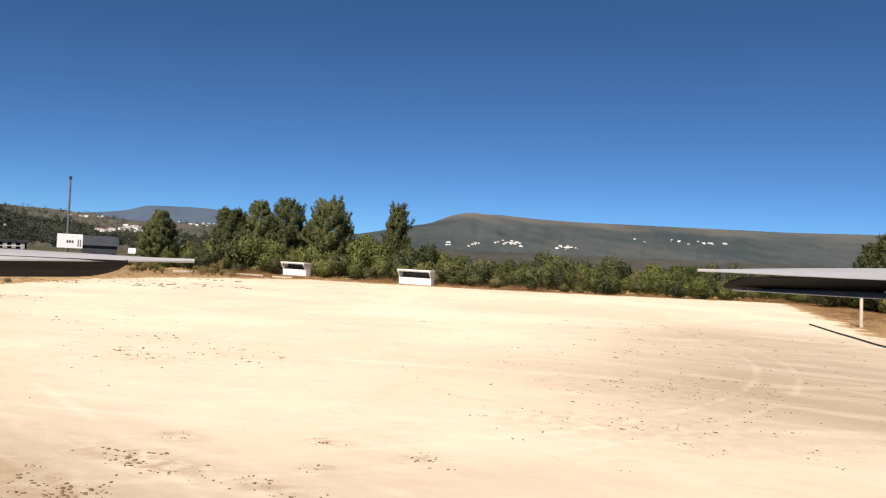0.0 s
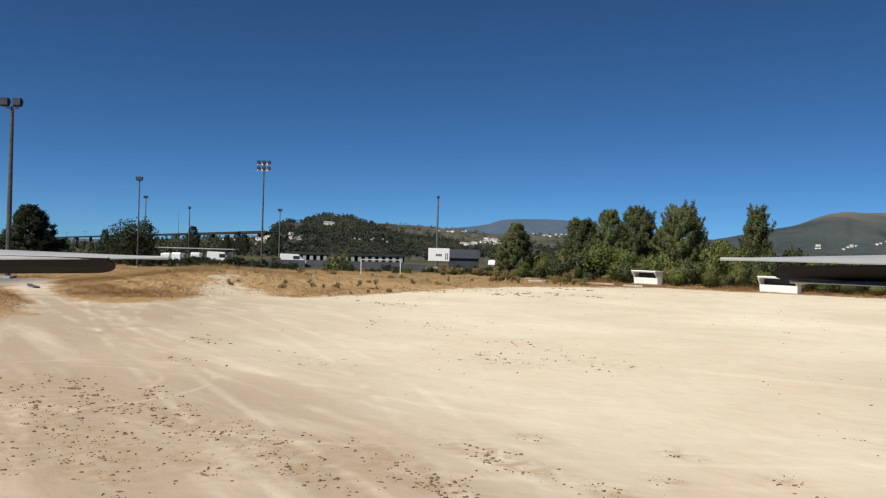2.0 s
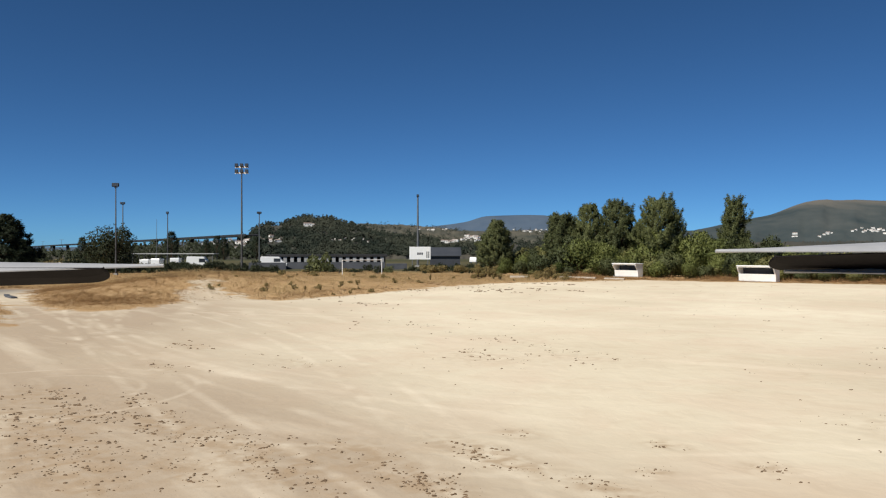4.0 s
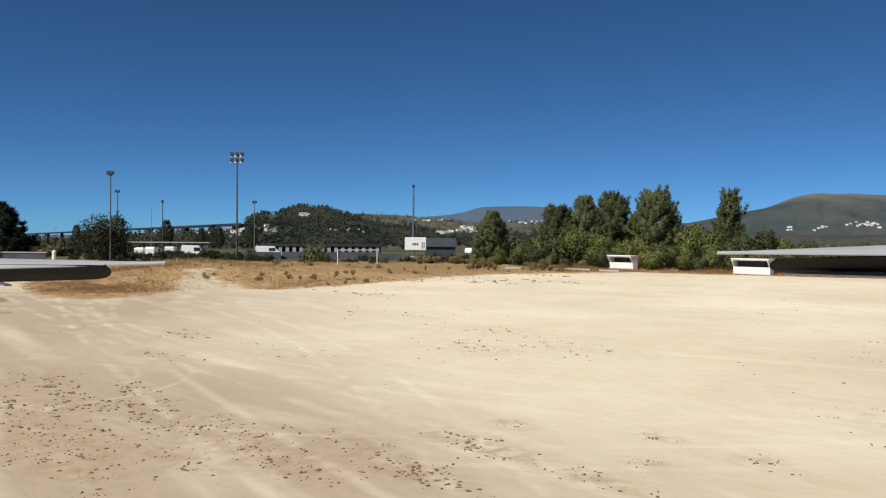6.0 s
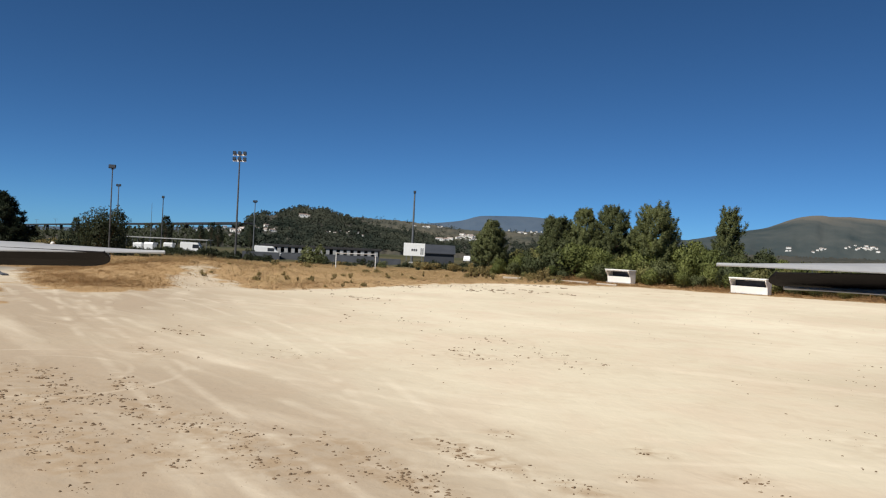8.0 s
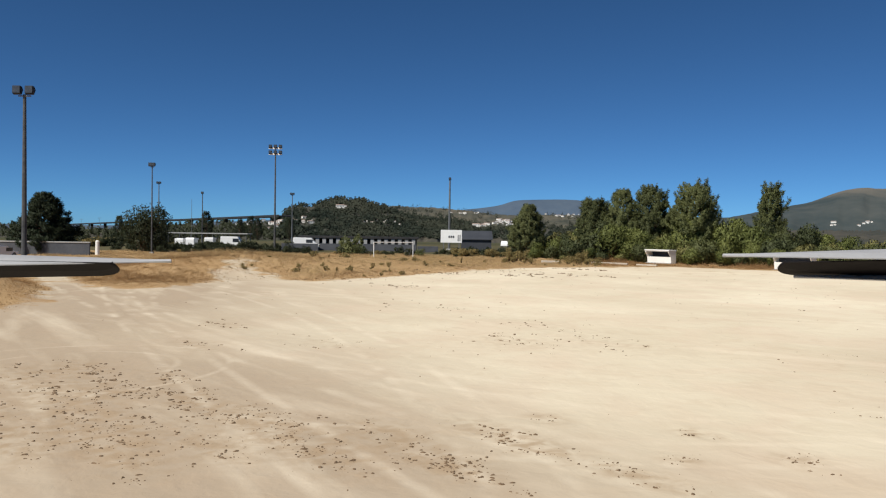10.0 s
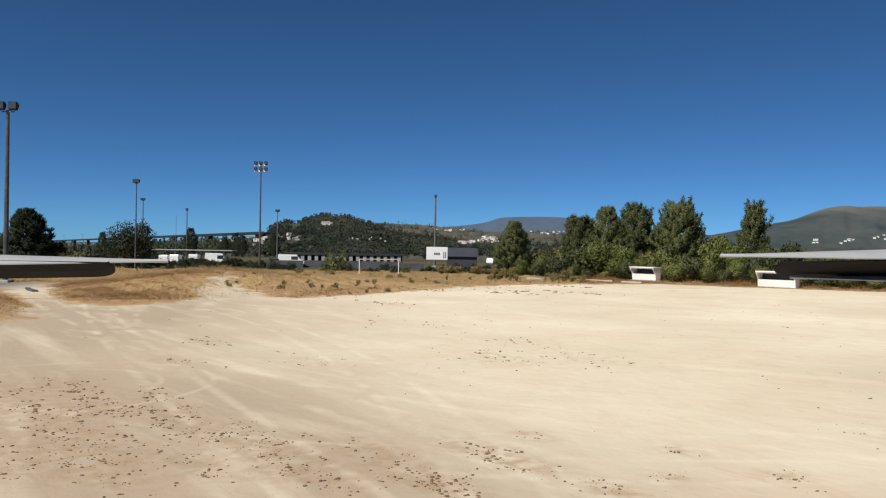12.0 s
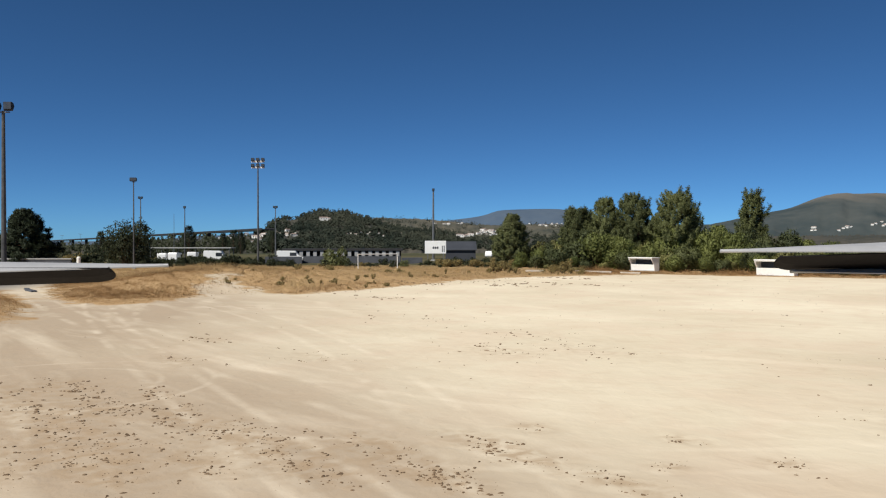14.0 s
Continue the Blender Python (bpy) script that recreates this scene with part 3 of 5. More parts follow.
def pine_meshes(seed, tall, wide, mat, low=0.12, spiky=1.0, lean_tip=0.0, taper=0.65, brushes=1.0, needles=5, sweep=1.0):
    """A young pine: tapered trunk, whorls of upswept limbs, each carrying upright brushes of needles; candles stand proud of the crown."""
    rng = np.random.default_rng(seed)
    bm = bmesh.new()
    rod(bm, (0, 0, -0.3), (0.1, 0, tall * 0.5), 0.02 * tall, 0.013 * tall)
    rod(bm, (0.1, 0, tall * 0.5), (lean_tip, 0, tall * 0.95), 0.013 * tall, 0.02, 6)
    lumps = [(rng.uniform(0, 6.28), rng.uniform(0.1, 0.8), rng.uniform(-0.30, 0.28)) for _ in range(9)]
    shoots = []                      # foot and head of every needle brush, its girth
    z = low * tall
    while z < tall * 0.93:
        f = max(0.0, (z / tall - low) / (1 - low))
        prof = min(1.0, 0.72 + 1.1 * f) * (1 - f) ** taper
        first = rng.uniform(0, 6.28)
        whorl = int(rng.integers(6, 9))
        axis = Vector((0.1 * min(1, 2 * f) + lean_tip * max(0.0, f - 0.4) / 0.6, 0, z))
        for k in range(whorl):
            a = first + 6.28 * k / whorl + rng.normal(0, 0.2)
            swell = 1 + sum(h * math.exp(-((math.remainder(a - u, 6.2832)) / 0.6) ** 2 - ((f - v) / 0.16) ** 2) for u, v, h in lumps)
            reach = max(0.25, wide / 2 * prof * swell * rng.uniform(0.76, 1.10))
            if rng.uniform() < 0.16:         # a limb that outgrows the rest
                reach *= 1.0 + 0.32 * spiky
            tip = axis + Vector((math.cos(a) * reach, math.sin(a) * reach, reach * sweep * rng.uniform(0.30, 0.70)))
            rod(bm, axis, tip, 0.03 + 0.016 * reach, 0.014, 4)
            n = max(2, int(brushes * reach / 0.36))
            for j in range(n):
                t = 0.30 + 0.66 * (j + 1) / n
                q = axis.lerp(tip, t)
                side = 1 if (j + k) % 2 else -1
                b = a + side * rng.uniform(0.4, 1.2)
                out = Vector((math.cos(b), math.sin(b), 0))
                foot = q + out * rng.uniform(0.05, 0.45)
                shoots.append((foot, foot + out * rng.uniform(0.1, 0.4) + Vector((0, 0, rng.uniform(0.30, 0.62))), 0.29))
            if rng.uniform() < 0.8:
                up = (0.55 + 0.95 * spiky * rng.uniform(0.5, 1.3)) * (1 - 0.25 * f)
                shoots.append((tip, tip + Vector((math.cos(a) * 0.5 * up, math.sin(a) * 0.5 * up, up)), 0.17))
        z += tall * 0.052
    top = Vector((lean_tip, 0, tall * 0.88))
    shoots.append((top, Vector((lean_tip, 0, tall)), 0.22))
    for k in range(5):
        a = k * 1.26 + 0.4
        shoots.append((top, top + Vector((0.45 * math.cos(a), 0.45 * math.sin(a), tall * rng.uniform(0.04, 0.085))), 0.23))
    cs, os_ = [], []
    for foot, head, r in shoots:
        d = head - foot
        m = max(5, int(d.length / 0.045))
        for j in range(m):
            h = (j + rng.uniform(0, 1)) / m
            q = foot + d * h
            u = Vector(rng.normal(0, 1, 3))
            u = (u - d * (u.dot(d) / d.length_squared)).normalized()
            q = q + u * (r * rng.uniform(0.1, 0.85) * (1 - 0.45 * h))
            away = Vector((q.x - lean_tip * 0.4, q.y, 0)).normalized()
            cs.append(q)
            os_.append(tuple(away * 0.75 + u * 0.55 + Vector((0, 0, 0.5))))
    return mesh_of("trunk", bm, M_BARK), blade_cloud("crown", cs, os_, 0.34, needles, mat, rng, 0.135, 0.12, 0.66)


def bush_meshes(seed, tall, wide, mat, lumps=9, leaves=300, leaf=0.22, cone=0.0, lay=0.62):
    """A shrub or leafy crown: uneven rounded lumps of small leaves over thin stems, with loose sprigs standing out."""
    rng = np.random.default_rng(seed)
    bm = bmesh.new()
    cs, os_, sprigs, ways = [], [], [], []
    for k in range(lumps):
        a, r = rng.uniform(0, 2 * math.pi), wide * 0.36 * math.sqrt(rng.uniform(0, 1))
        high = rng.uniform(0.14, 0.72 + 0.12 * cone)
        c = Vector((math.cos(a) * r, math.sin(a) * r, tall * high))
        slim = 1 - cone * (c.z / tall)
        c.x, c.y = c.x * slim, c.y * slim
        s = slim ** 0.5 * Vector((wide * rng.uniform(0.13, 0.26), wide * rng.uniform(0.13, 0.26), tall * rng.uniform(0.15, 0.30)))
        rod(bm, (c.x * 0.15, c.y * 0.15, -0.15), c, 0.05 + 0.01 * tall, 0.015, 5)
        for j in range(leaves):
            d = Vector(rng.normal(0, 1, 3)).normalized()
            wave = 1 + 0.16 * noise.noise((d.x * 2.3 + k, d.y * 2.3, d.z * 2.3 + seed))
            p = c + Vector((d.x * s.x, d.y * s.y, d.z * s.z)) * (wave * rng.uniform(0.62, 1.02))
            if p.z > 0.05:
                cs.append(p)
                os_.append((d.x / s.x, d.y / s.y, d.z / s.z + 0.3 / s.z))
                if j % 7 == 0 and d.z > -0.2:
                    sprigs.append(p + d * 0.05)
                    ways.append((d.x * 0.5, d.y * 0.5, d.z * 0.5 + 0.7))
    me = blade_cloud("foliage", cs, os_, leaf, 1, mat, rng, 0.36, lay, 0.6)
    tufts = blade_cloud("foliage", sprigs, ways, leaf * 0.9, 2, mat, rng, 0.2, 0.0, 0.6)
    both = bmesh.new()
    both.from_mesh(me)
    both.from_mesh(tufts)
    shade = [tuple(n.vector) for m in (me, tufts) for n in m.corner_normals]
    bpy.data.meshes.remove(tufts)
    both.to_mesh(me)
    both.free()
    me.normals_split_custom_set(shade)
    return mesh_of("woody_base", bm, M_BARK), me


def mound_meshes(seed, tall, wide, mat, lumps=9, leaves=2200, leaf=0.17):
    """A broom bush: one rounded mound with smaller heads of leaves bulging from it, dark between the heads."""
    rng = np.random.default_rng(seed)
    bm = bmesh.new()
    heads = [(Vector((0, 0, tall * 0.36)), Vector((wide * 0.36, wide * 0.36, tall * 0.44)))]
    for k in range(lumps):
        a, e = rng.uniform(0, 6.283), math.asin(rng.uniform(-0.15, 0.97))
        d = Vector((math.cos(a) * math.cos(e), math.sin(a) * math.cos(e), math.sin(e)))
        c = heads[0][0] + Vector((d.x * wide * 0.33, d.y * wide * 0.33, d.z * tall * 0.40))
        r = rng.uniform(0.15, 0.26)
        heads.append((c, Vector((wide * r, wide * r, tall * r * rng.uniform(0.9, 1.5)))))
        rod(bm, (0, 0, -0.15), c, 0.05 + 0.008 * tall, 0.015, 5)
    area = [h[1].x * h[1].z for h in heads]
    cs, os_, sprigs, ways, big = [], [], [], [], []
    for k, (c, r) in enumerate(heads):
        for j in range(int(leaves * area[k] / sum(area))):
            d = Vector(rng.normal(0, 1, 3)).normalized()
            wave = 1 + 0.2 * noise.noise((d.x * 2.1 + k, d.y * 2.1, d.z * 2.1 + seed))
            p = c + Vector((d.x * r.x, d.y * r.y, d.z * r.z)) * (wave * rng.uniform(0.84, 1.04))
            if p.z > 0.04:
                cs.append(p)
                os_.append((d.x / r.x, d.y / r.y, d.z / r.z))
                if j % 6 == 0 and d.z > 0.0:
                    sprigs.append(p)
                    ways.append((d.x * 0.5, d.y * 0.5, d.z * 0.5 + 0.6))
    inner = []                       # broad inner sprays that close the gaps between the leaves
    for c, r in heads:
        for j in range(90):
            d = Vector(rng.normal(0, 1, 3)).normalized()
            p = c + Vector((d.x * r.x, d.y * r.y, d.z * r.z)) * 0.80
            if p.z > 0.1:
                inner.append((p, (d.x / r.x, d.y / r.y, d.z / r.z)))
                big.append(0.42 * r.x)
    me = blade_cloud("foliage", cs + sprigs + [i[0] for i in inner], os_ + ways + [i[1] for i in inner], [leaf] * (len(cs) + len(sprigs)) + big, 1, mat, rng, 0.21, 0.50, 0.92)
    return mesh_of("woody_base", bm, M_BARK), me


def plant(name, meshes, part_names, m, label, category, group=""):
    t = thing(name, m, label, category, group)
    part(part_names[0], meshes[0], None, t)
    part(part_names[1], meshes[1], None, t)
    return t


def on_ground(x, y, turn=0.0, sink=0.0, size=1.0):
    return pose(x, y, one_height(x, y) - sink, 0, 0, turn) @ Matrix.Scale(size, 4)


TC = ("trunk", "crown")
PINES = [
    # x, y, height, width, seed, spiky, tip, taper
    (12.3, 143, 9.2, 7.0, 21, 0.25, 0.2, 0.85, "lone pine at the end of the shrubs"),
    (23.0, 137, 9.8, 7.0, 22, 0.4, 0.0, 0.48, "rounded pine at the edge of a clump"),
    (27.9, 136, 11.7, 8.8, 23, 0.6, 0.3, 0.80, "tall pine with a pointed top in a clump"),
    (33.0, 135, 12.1, 9.0, 24, 0.8, 1.1, 0.70, "dark pine with a narrow leading shoot"),
    (38.3, 130, 12.0, 9.0, 25, 1.2, 0.3, 0.50, "broad bushy pine with upright shoots"),
    (52.2, 135, 12.3, 4.0, 26, 1.5, -0.2, 0.62, "single pine with spiky tiered branches"),
]
for x, y, tall, wide, seed, spiky, tip, taper, words in PINES:
    plant("pine_tree", pine_meshes(seed, tall, wide, M_PINE_SHADE if seed in (21, 22, 24) else M_PINE, 0.04, spiky, tip, taper), TC, on_ground(x, y, seed * 37), words + " above green broom", "tree", "pines behind the pitch")
plant("pine_tree", pine_meshes(31, 9.4, 11.2, M_PINE_DARK, 0.04, 0.15, 0.0, 0.85, 1.4, 4, 0.2), TC, on_ground(-63.5, 121, 30), "broad dark pine beside the entrance road", "tree")
plant("oak_tree", bush_meshes(32, 9.2, 8.6, M_OAK, 34, 260, 0.32), ("trunk", "crown"), on_ground(-55.5, 141, 10), "dull green round-crowned tree behind a lamp mast", "tree")
for x, y, tall, wide, seed in ((91, 66, 9.8, 6.5, 33), (98, 74, 8.5, 6, 34)):
    plant("pine_tree", pine_meshes(seed, tall, wide, M_PINE_SHADE, 0.08, 0.6, 0.0, 0.6, 0.8), TC, on_ground(x, y, seed * 20), "dark pine beyond the dry corner", "tree", "pines at the corner")
far_pine = pine_meshes(41, 11.0, 5.5, M_PINE_DARK, 0.08, 0.5, 0.0, 0.6, 0.45, 2)
for x, y, s in ((-105, 330, 1.05), (-88, 336, 0.9), (-95, 345, 0.8), (-128, 330, 0.8), (-76, 300, 0.75), (-66, 310, 0.8), (-150, 350, 0.9)):
    plant("pine_tree", far_pine, TC, on_ground(x, y, x * 7, 0.0, s), "small far pine in front of the viaduct", "tree", "far pines by the viaduct")

SF = ("woody_base", "foliage")
BROOM_KINDS = (M_BROOM, M_BROOM_DULL, M_BROOM_DRY, M_BROOM, M_BROOM_DULL, M_BROOM_DRY)
BROOMS = [mound_meshes(50 + k, t, w, BROOM_KINDS[k], 8, 2700, 0.25) for k, (t, w) in enumerate(((2.6, 3.4), (3.2, 3.6), (2.2, 3.0), (3.8, 4.2), (3.0, 4.4), (2.0, 2.4)))]
TALL_BROOMS = [mound_meshes(60 + k, t, w, BROOM_KINDS[k], 11, 3500, 0.29) for k, (t, w) in enumerate(((4.6, 4.6), (5.2, 4.4), (4.0, 5.0), (5.4, 5.2)))]
FRONT = [(9, 129), (22, 126), (30, 123), (36, 117), (45, 108.5), (54, 101.5), (66, 95.5), (80, 91), (95, 87), (112, 80)]


def broom_field():
    rng = np.random.default_rng(77)
    fx, fy = [p[0] for p in FRONT], [p[1] for p in FRONT]
    for row in range(5):
        x = 9.0 if row < 2 else 10.5 + 1.5 * row
        while x < 112:
            y = np.interp(x, fx, fy) + row * 5.0 + rng.uniform(-1.8, 1.8)
            tall = row >= 2 or (row == 1 and rng.uniform() < 0.35)
            zone = 0.55 + 0.03 * (x - 9) if x < 22 else 1.05 if x < 50 else 0.98 if x < 52 else 0.84
            if row >= 3 and 34 < x < 48:
                zone *= 1.26
            elif row >= 1 and 15 < x < 34:
                zone *= 1.20
            if tall:
                s, step = (0.62 + 0.13 * row) * zone * rng.uniform(0.75, 1.10), rng.uniform(2.4, 4.0)
                step = step * 0.75 if x > 48 else step
                kind = TALL_BROOMS[rng.integers(0, 4)]
            else:
                s, step = (0.72 + 0.3 * row) * zone * rng.uniform(0.7, 1.35), rng.uniform(1.9, 3.9)
                kind = BROOMS[rng.integers(0, 6)]
            if rng.uniform() < 0.96:
                plant("broom_shrub", kind, SF, on_ground(x, y, rng.uniform(0, 360), 0.1, s), "green broom shrub in the scrub behind the pitch", "shrub", "broom scrub")
            x += step


broom_field()


def corner_brush():
    rng = np.random.default_rng(78)
    for k in range(34):
        f = rng.uniform(0, 1)
        x, y = 98 - 24 * f + rng.uniform(0, 9), 84 - 44 * f + rng.uniform(-3, 3)
        plant("broom_shrub", BROOMS[rng.integers(0, 6)], SF, on_ground(x, y, rng.uniform(0, 360), 0.1, rng.uniform(0.8, 1.4)), "green broom shrub beyond the dry corner", "shrub", "broom scrub")


corner_brush()
DARK_BUSHES = [bush_meshes(71, 2.0, 2.8, M_OAK, 8, 90, 0.24), bush_meshes(73, 1.4, 2.6, M_OAK, 8, 80, 0.22), bush_meshes(74, 1.2, 2.4, M_WEED, 7, 80, 0.20), bush_meshes(75, 2.0, 2.8, M_BROOM_DULL, 12, 150, 0.17)]


def back_brush():
    rng = np.random.default_rng(8)
    spots = [(-20.2, 146, 2.0, 3), (-17.5, 145, 1.0, 3), (-7.0, 141, 0.8, 3), (-2.6, 154, 1.0, 1), (-0.6, 154, 0.8, 0), (1.4, 153, 0.9, 2), (8.9, 165, 0.75, 0), (10.9, 165, 0.7, 3)]
    for k in range(40):
        spots.append((rng.uniform(-52, -28), rng.uniform(146, 156), rng.uniform(0.6, 1.15), int(rng.integers(0, 2))))
    for k in range(70):
        spots.append((rng.uniform(-52, 22), rng.uniform(136, 153), 0.35 + 0.65 * rng.uniform() ** 2, int(rng.integers(0, 3))))
    for k in range(46):          # rough growth before the canopy and below the trees
        x = rng.uniform(-66, -34)
        spots.append((x, 152 + rng.uniform(-4, 10), rng.uniform(0.7, 1.25), int(rng.integers(0, 2))))
    for k in range(26):
        spots.append((rng.uniform(-92, -58), rng.uniform(165, 190), rng.uniform(1.2, 2.2), int(rng.integers(0, 3))))
    for k in range(26):
        spots.append((rng.uniform(-1, 15), rng.uniform(140, 152), rng.uniform(0.8, 1.5), int(rng.integers(1, 3))))
    for x, y, s, k in spots:
        plant("dark_shrub", DARK_BUSHES[k], SF, on_ground(x, y, rng.uniform(0, 360), 0.1, s), "low dull green shrub along the back of the pitch", "shrub", "shrubs behind the goal")


back_brush()
WEEDS = [bush_meshes(72 + k, t, w, M_WEED, 8, 50, 0.12) for k, (t, w) in enumerate(((0.75, 1.5), (1.0, 1.0), (0.55, 1.8)))]


def weeds():
    rng = np.random.default_rng(6)
    spots = [(-13.4, 96, 0.8), (-6.8, 100, 0.9), (-5.4, 103, 0.8), (6.4, 113, 0.9), (9.3, 112.5, 0.9), (15.0, 110, 1.1), (16.4, 109.6, 1.0), (17.6, 110, 0.9)]
    spots += [(7.4, 118, 1.6), (8.3, 119, 1.7), (9.2, 118, 1.4), (10.2, 118.5, 1.6), (16, 117.5, 1.8), (17, 117, 1.9), (18, 117.5, 1.8), (19, 116.5, 1.7), (20, 116.5, 1.4), (18.6, 118, 1.6)]
    spots += [(-15.4, 75, 0.6), (-13, 78, 0.5), (-11, 80, 0.75), (-14, 82, 0.45), (-9, 84, 0.5), (-7.5, 86, 0.8), (-8.5, 88, 0.6), (-20, 84, 0.4)]
    for k in range(14):
        spots.append((rng.uniform(-22, -5), rng.uniform(73, 91), 0.3 + 0.4 * rng.uniform() ** 2))
    for k in range(30):
        x = rng.uniform(-24, 20)
        spots.append((x, (rng.uniform(88, 118) if x < 0 else rng.uniform(106, 117)), 0.35 + 0.75 * rng.uniform() ** 2))
    for x, y, s in spots:
        m = on_ground(x, y, rng.uniform(0, 360), 0.03, s) @ Matrix.Diagonal((rng.uniform(0.55, 1.1), rng.uniform(0.55, 1.1), rng.uniform(0.8, 1.5), 1))
        plant("weed", WEEDS[rng.integers(0, 3)], SF, m, "small olive weed in the dry grass", "weed", "weeds in the dry grass")


weeds()


def grass_field():
    """Dry grass as one sheet of single blades."""
    rng = np.random.default_rng(5)
    n = 110000
    x = np.concatenate([rng.uniform(-62, 30, n), rng.uniform(18, 105, n), rng.uniform(-50, -20, 34000)])
    y = np.concatenate([rng.uniform(56, 150, n), rng.uniform(36, 125, n), rng.uniform(30, 82, 34000)])
    out = outside_sand(x, y)
    shrubs = np.interp(x, [p[0] for p in FRONT], [p[1] for p in FRONT])
    road = np.exp(-((x + 61) / 21.0) ** 8) * np.exp(-((y - 79 + 0.12 * (x + 58)) / 8.0) ** 8)
    bare = np.exp(-((x + 19.0) / 3.8) ** 2 - ((y - 70.0) / 4.2) ** 2) + 0.7 * np.exp(-((x + 21.5) / 2.2) ** 2 - ((y - 77) / 5.0) ** 2)
    bare = bare + 0.75 * np.exp(-((x - 8) / 15.0) ** 4) * np.clip(1 - out / 9.0, 0, 1)
    keep = (rng.uniform(0, 1, len(x)) > 0.9 * bare) & (out > rng.normal(0.3, 0.5, len(x))) & ((x < 9) | (y < shrubs + 2)) & (road < 0.3)
    x, y, out = x[keep], y[keep], out[keep]
    z = height(x, y)
    k = len(x)
    lush = 0.5 + 0.5 * np.sin(x * 0.23 + 1.7 * np.sin(y * 0.11)) * np.sin(y * 0.31 + 0.6 * np.sin(x * 0.4))
    tall = rng.uniform(0.10, 0.26, k) * np.clip(0.5 + out / 6, 0.4, 1.1) * (0.6 + 1.1 * lush)
    tall = np.where(x > 18, tall * 0.9, tall) * (1 + 1.8 * np.exp(-((x + 29) / 9.0) ** 2 - ((y - 90) / 9.0) ** 2))
    tall = np.where((x < -15) & (y < 80), tall * 0.72, tall)
    before = np.interp(x, [p[0] for p in FRONT], [p[1] for p in FRONT]) - y
    tuft = np.clip(np.sin(x * 1.1 + 2 * np.sin(x * 0.37)) + 0.4, 0, 1) * np.exp(-((before - 1.5) / 3.0) ** 2) * (x > 14)
    tall = tall * (1 + 2.6 * tuft)
    verts, faces = [], []
    a = rng.uniform(0, 2 * math.pi, (k, 4))
    for j in range(4):
        dx, dy = np.cos(a[:, j]), np.sin(a[:, j])
        ox, oy = x + 0.12 * np.sin(a[:, j] * 3), y + 0.12 * np.cos(a[:, j] * 5)
        w, lean = 0.012, 1.0 * tall
        b0 = np.stack([ox - dy * w, oy + dx * w, z - 0.02], 1)
        b1 = np.stack([ox + dy * w, oy - dx * w, z - 0.02], 1)
        t = np.stack([ox + dx * lean, oy + dy * lean, z + tall * (0.7 + 0.3 * np.sin(a[:, j] * 7))], 1)
        verts.append(np.stack([b0, b1, t], 1))
    tri = np.concatenate(verts)
    east = np.tile(x > 19, 4)
    rusty = np.tile((out < 3.2 + 1.6 * np.sin(x * 0.5) + rng.normal(0, 1.3, k)) & (x < 2) | (x < -15) & (rng.uniform(0, 1, k) < np.clip(0.9 - (y - 62) / 40, 0.35, 0.9)) | (x < -24) & (y < 80), 4) & ~east
    for name, pick, mat, words in (("dry_grass", ~east & ~rusty, M_STRAW, "straw-coloured dry grass round the sand"), ("dead_grass", rusty, M_RUST, "trampled rusty dead grass at the edge of the sand"), ("dry_bracken", east, M_BRACKEN, "reddish dry bracken along the scrub")):
        v = tri[pick]
        turned = np.cross(v[:, 1] - v[:, 0], v[:, 2] - v[:, 0])[:, 1] > 0
        v[turned] = v[turned][:, ::-1]
        v = v.reshape(-1, 3)
        me = quick_mesh(name, v.tolist(), np.arange(len(v)).reshape(-1, 3).tolist(), mat, True)
        me.normals_split_custom_set_from_vertices([(0.0, -0.35, 0.94)] * len(v))   # shaded as one sward
        tagged(new(name, me), words, "grass", kind="stuff")


grass_field()


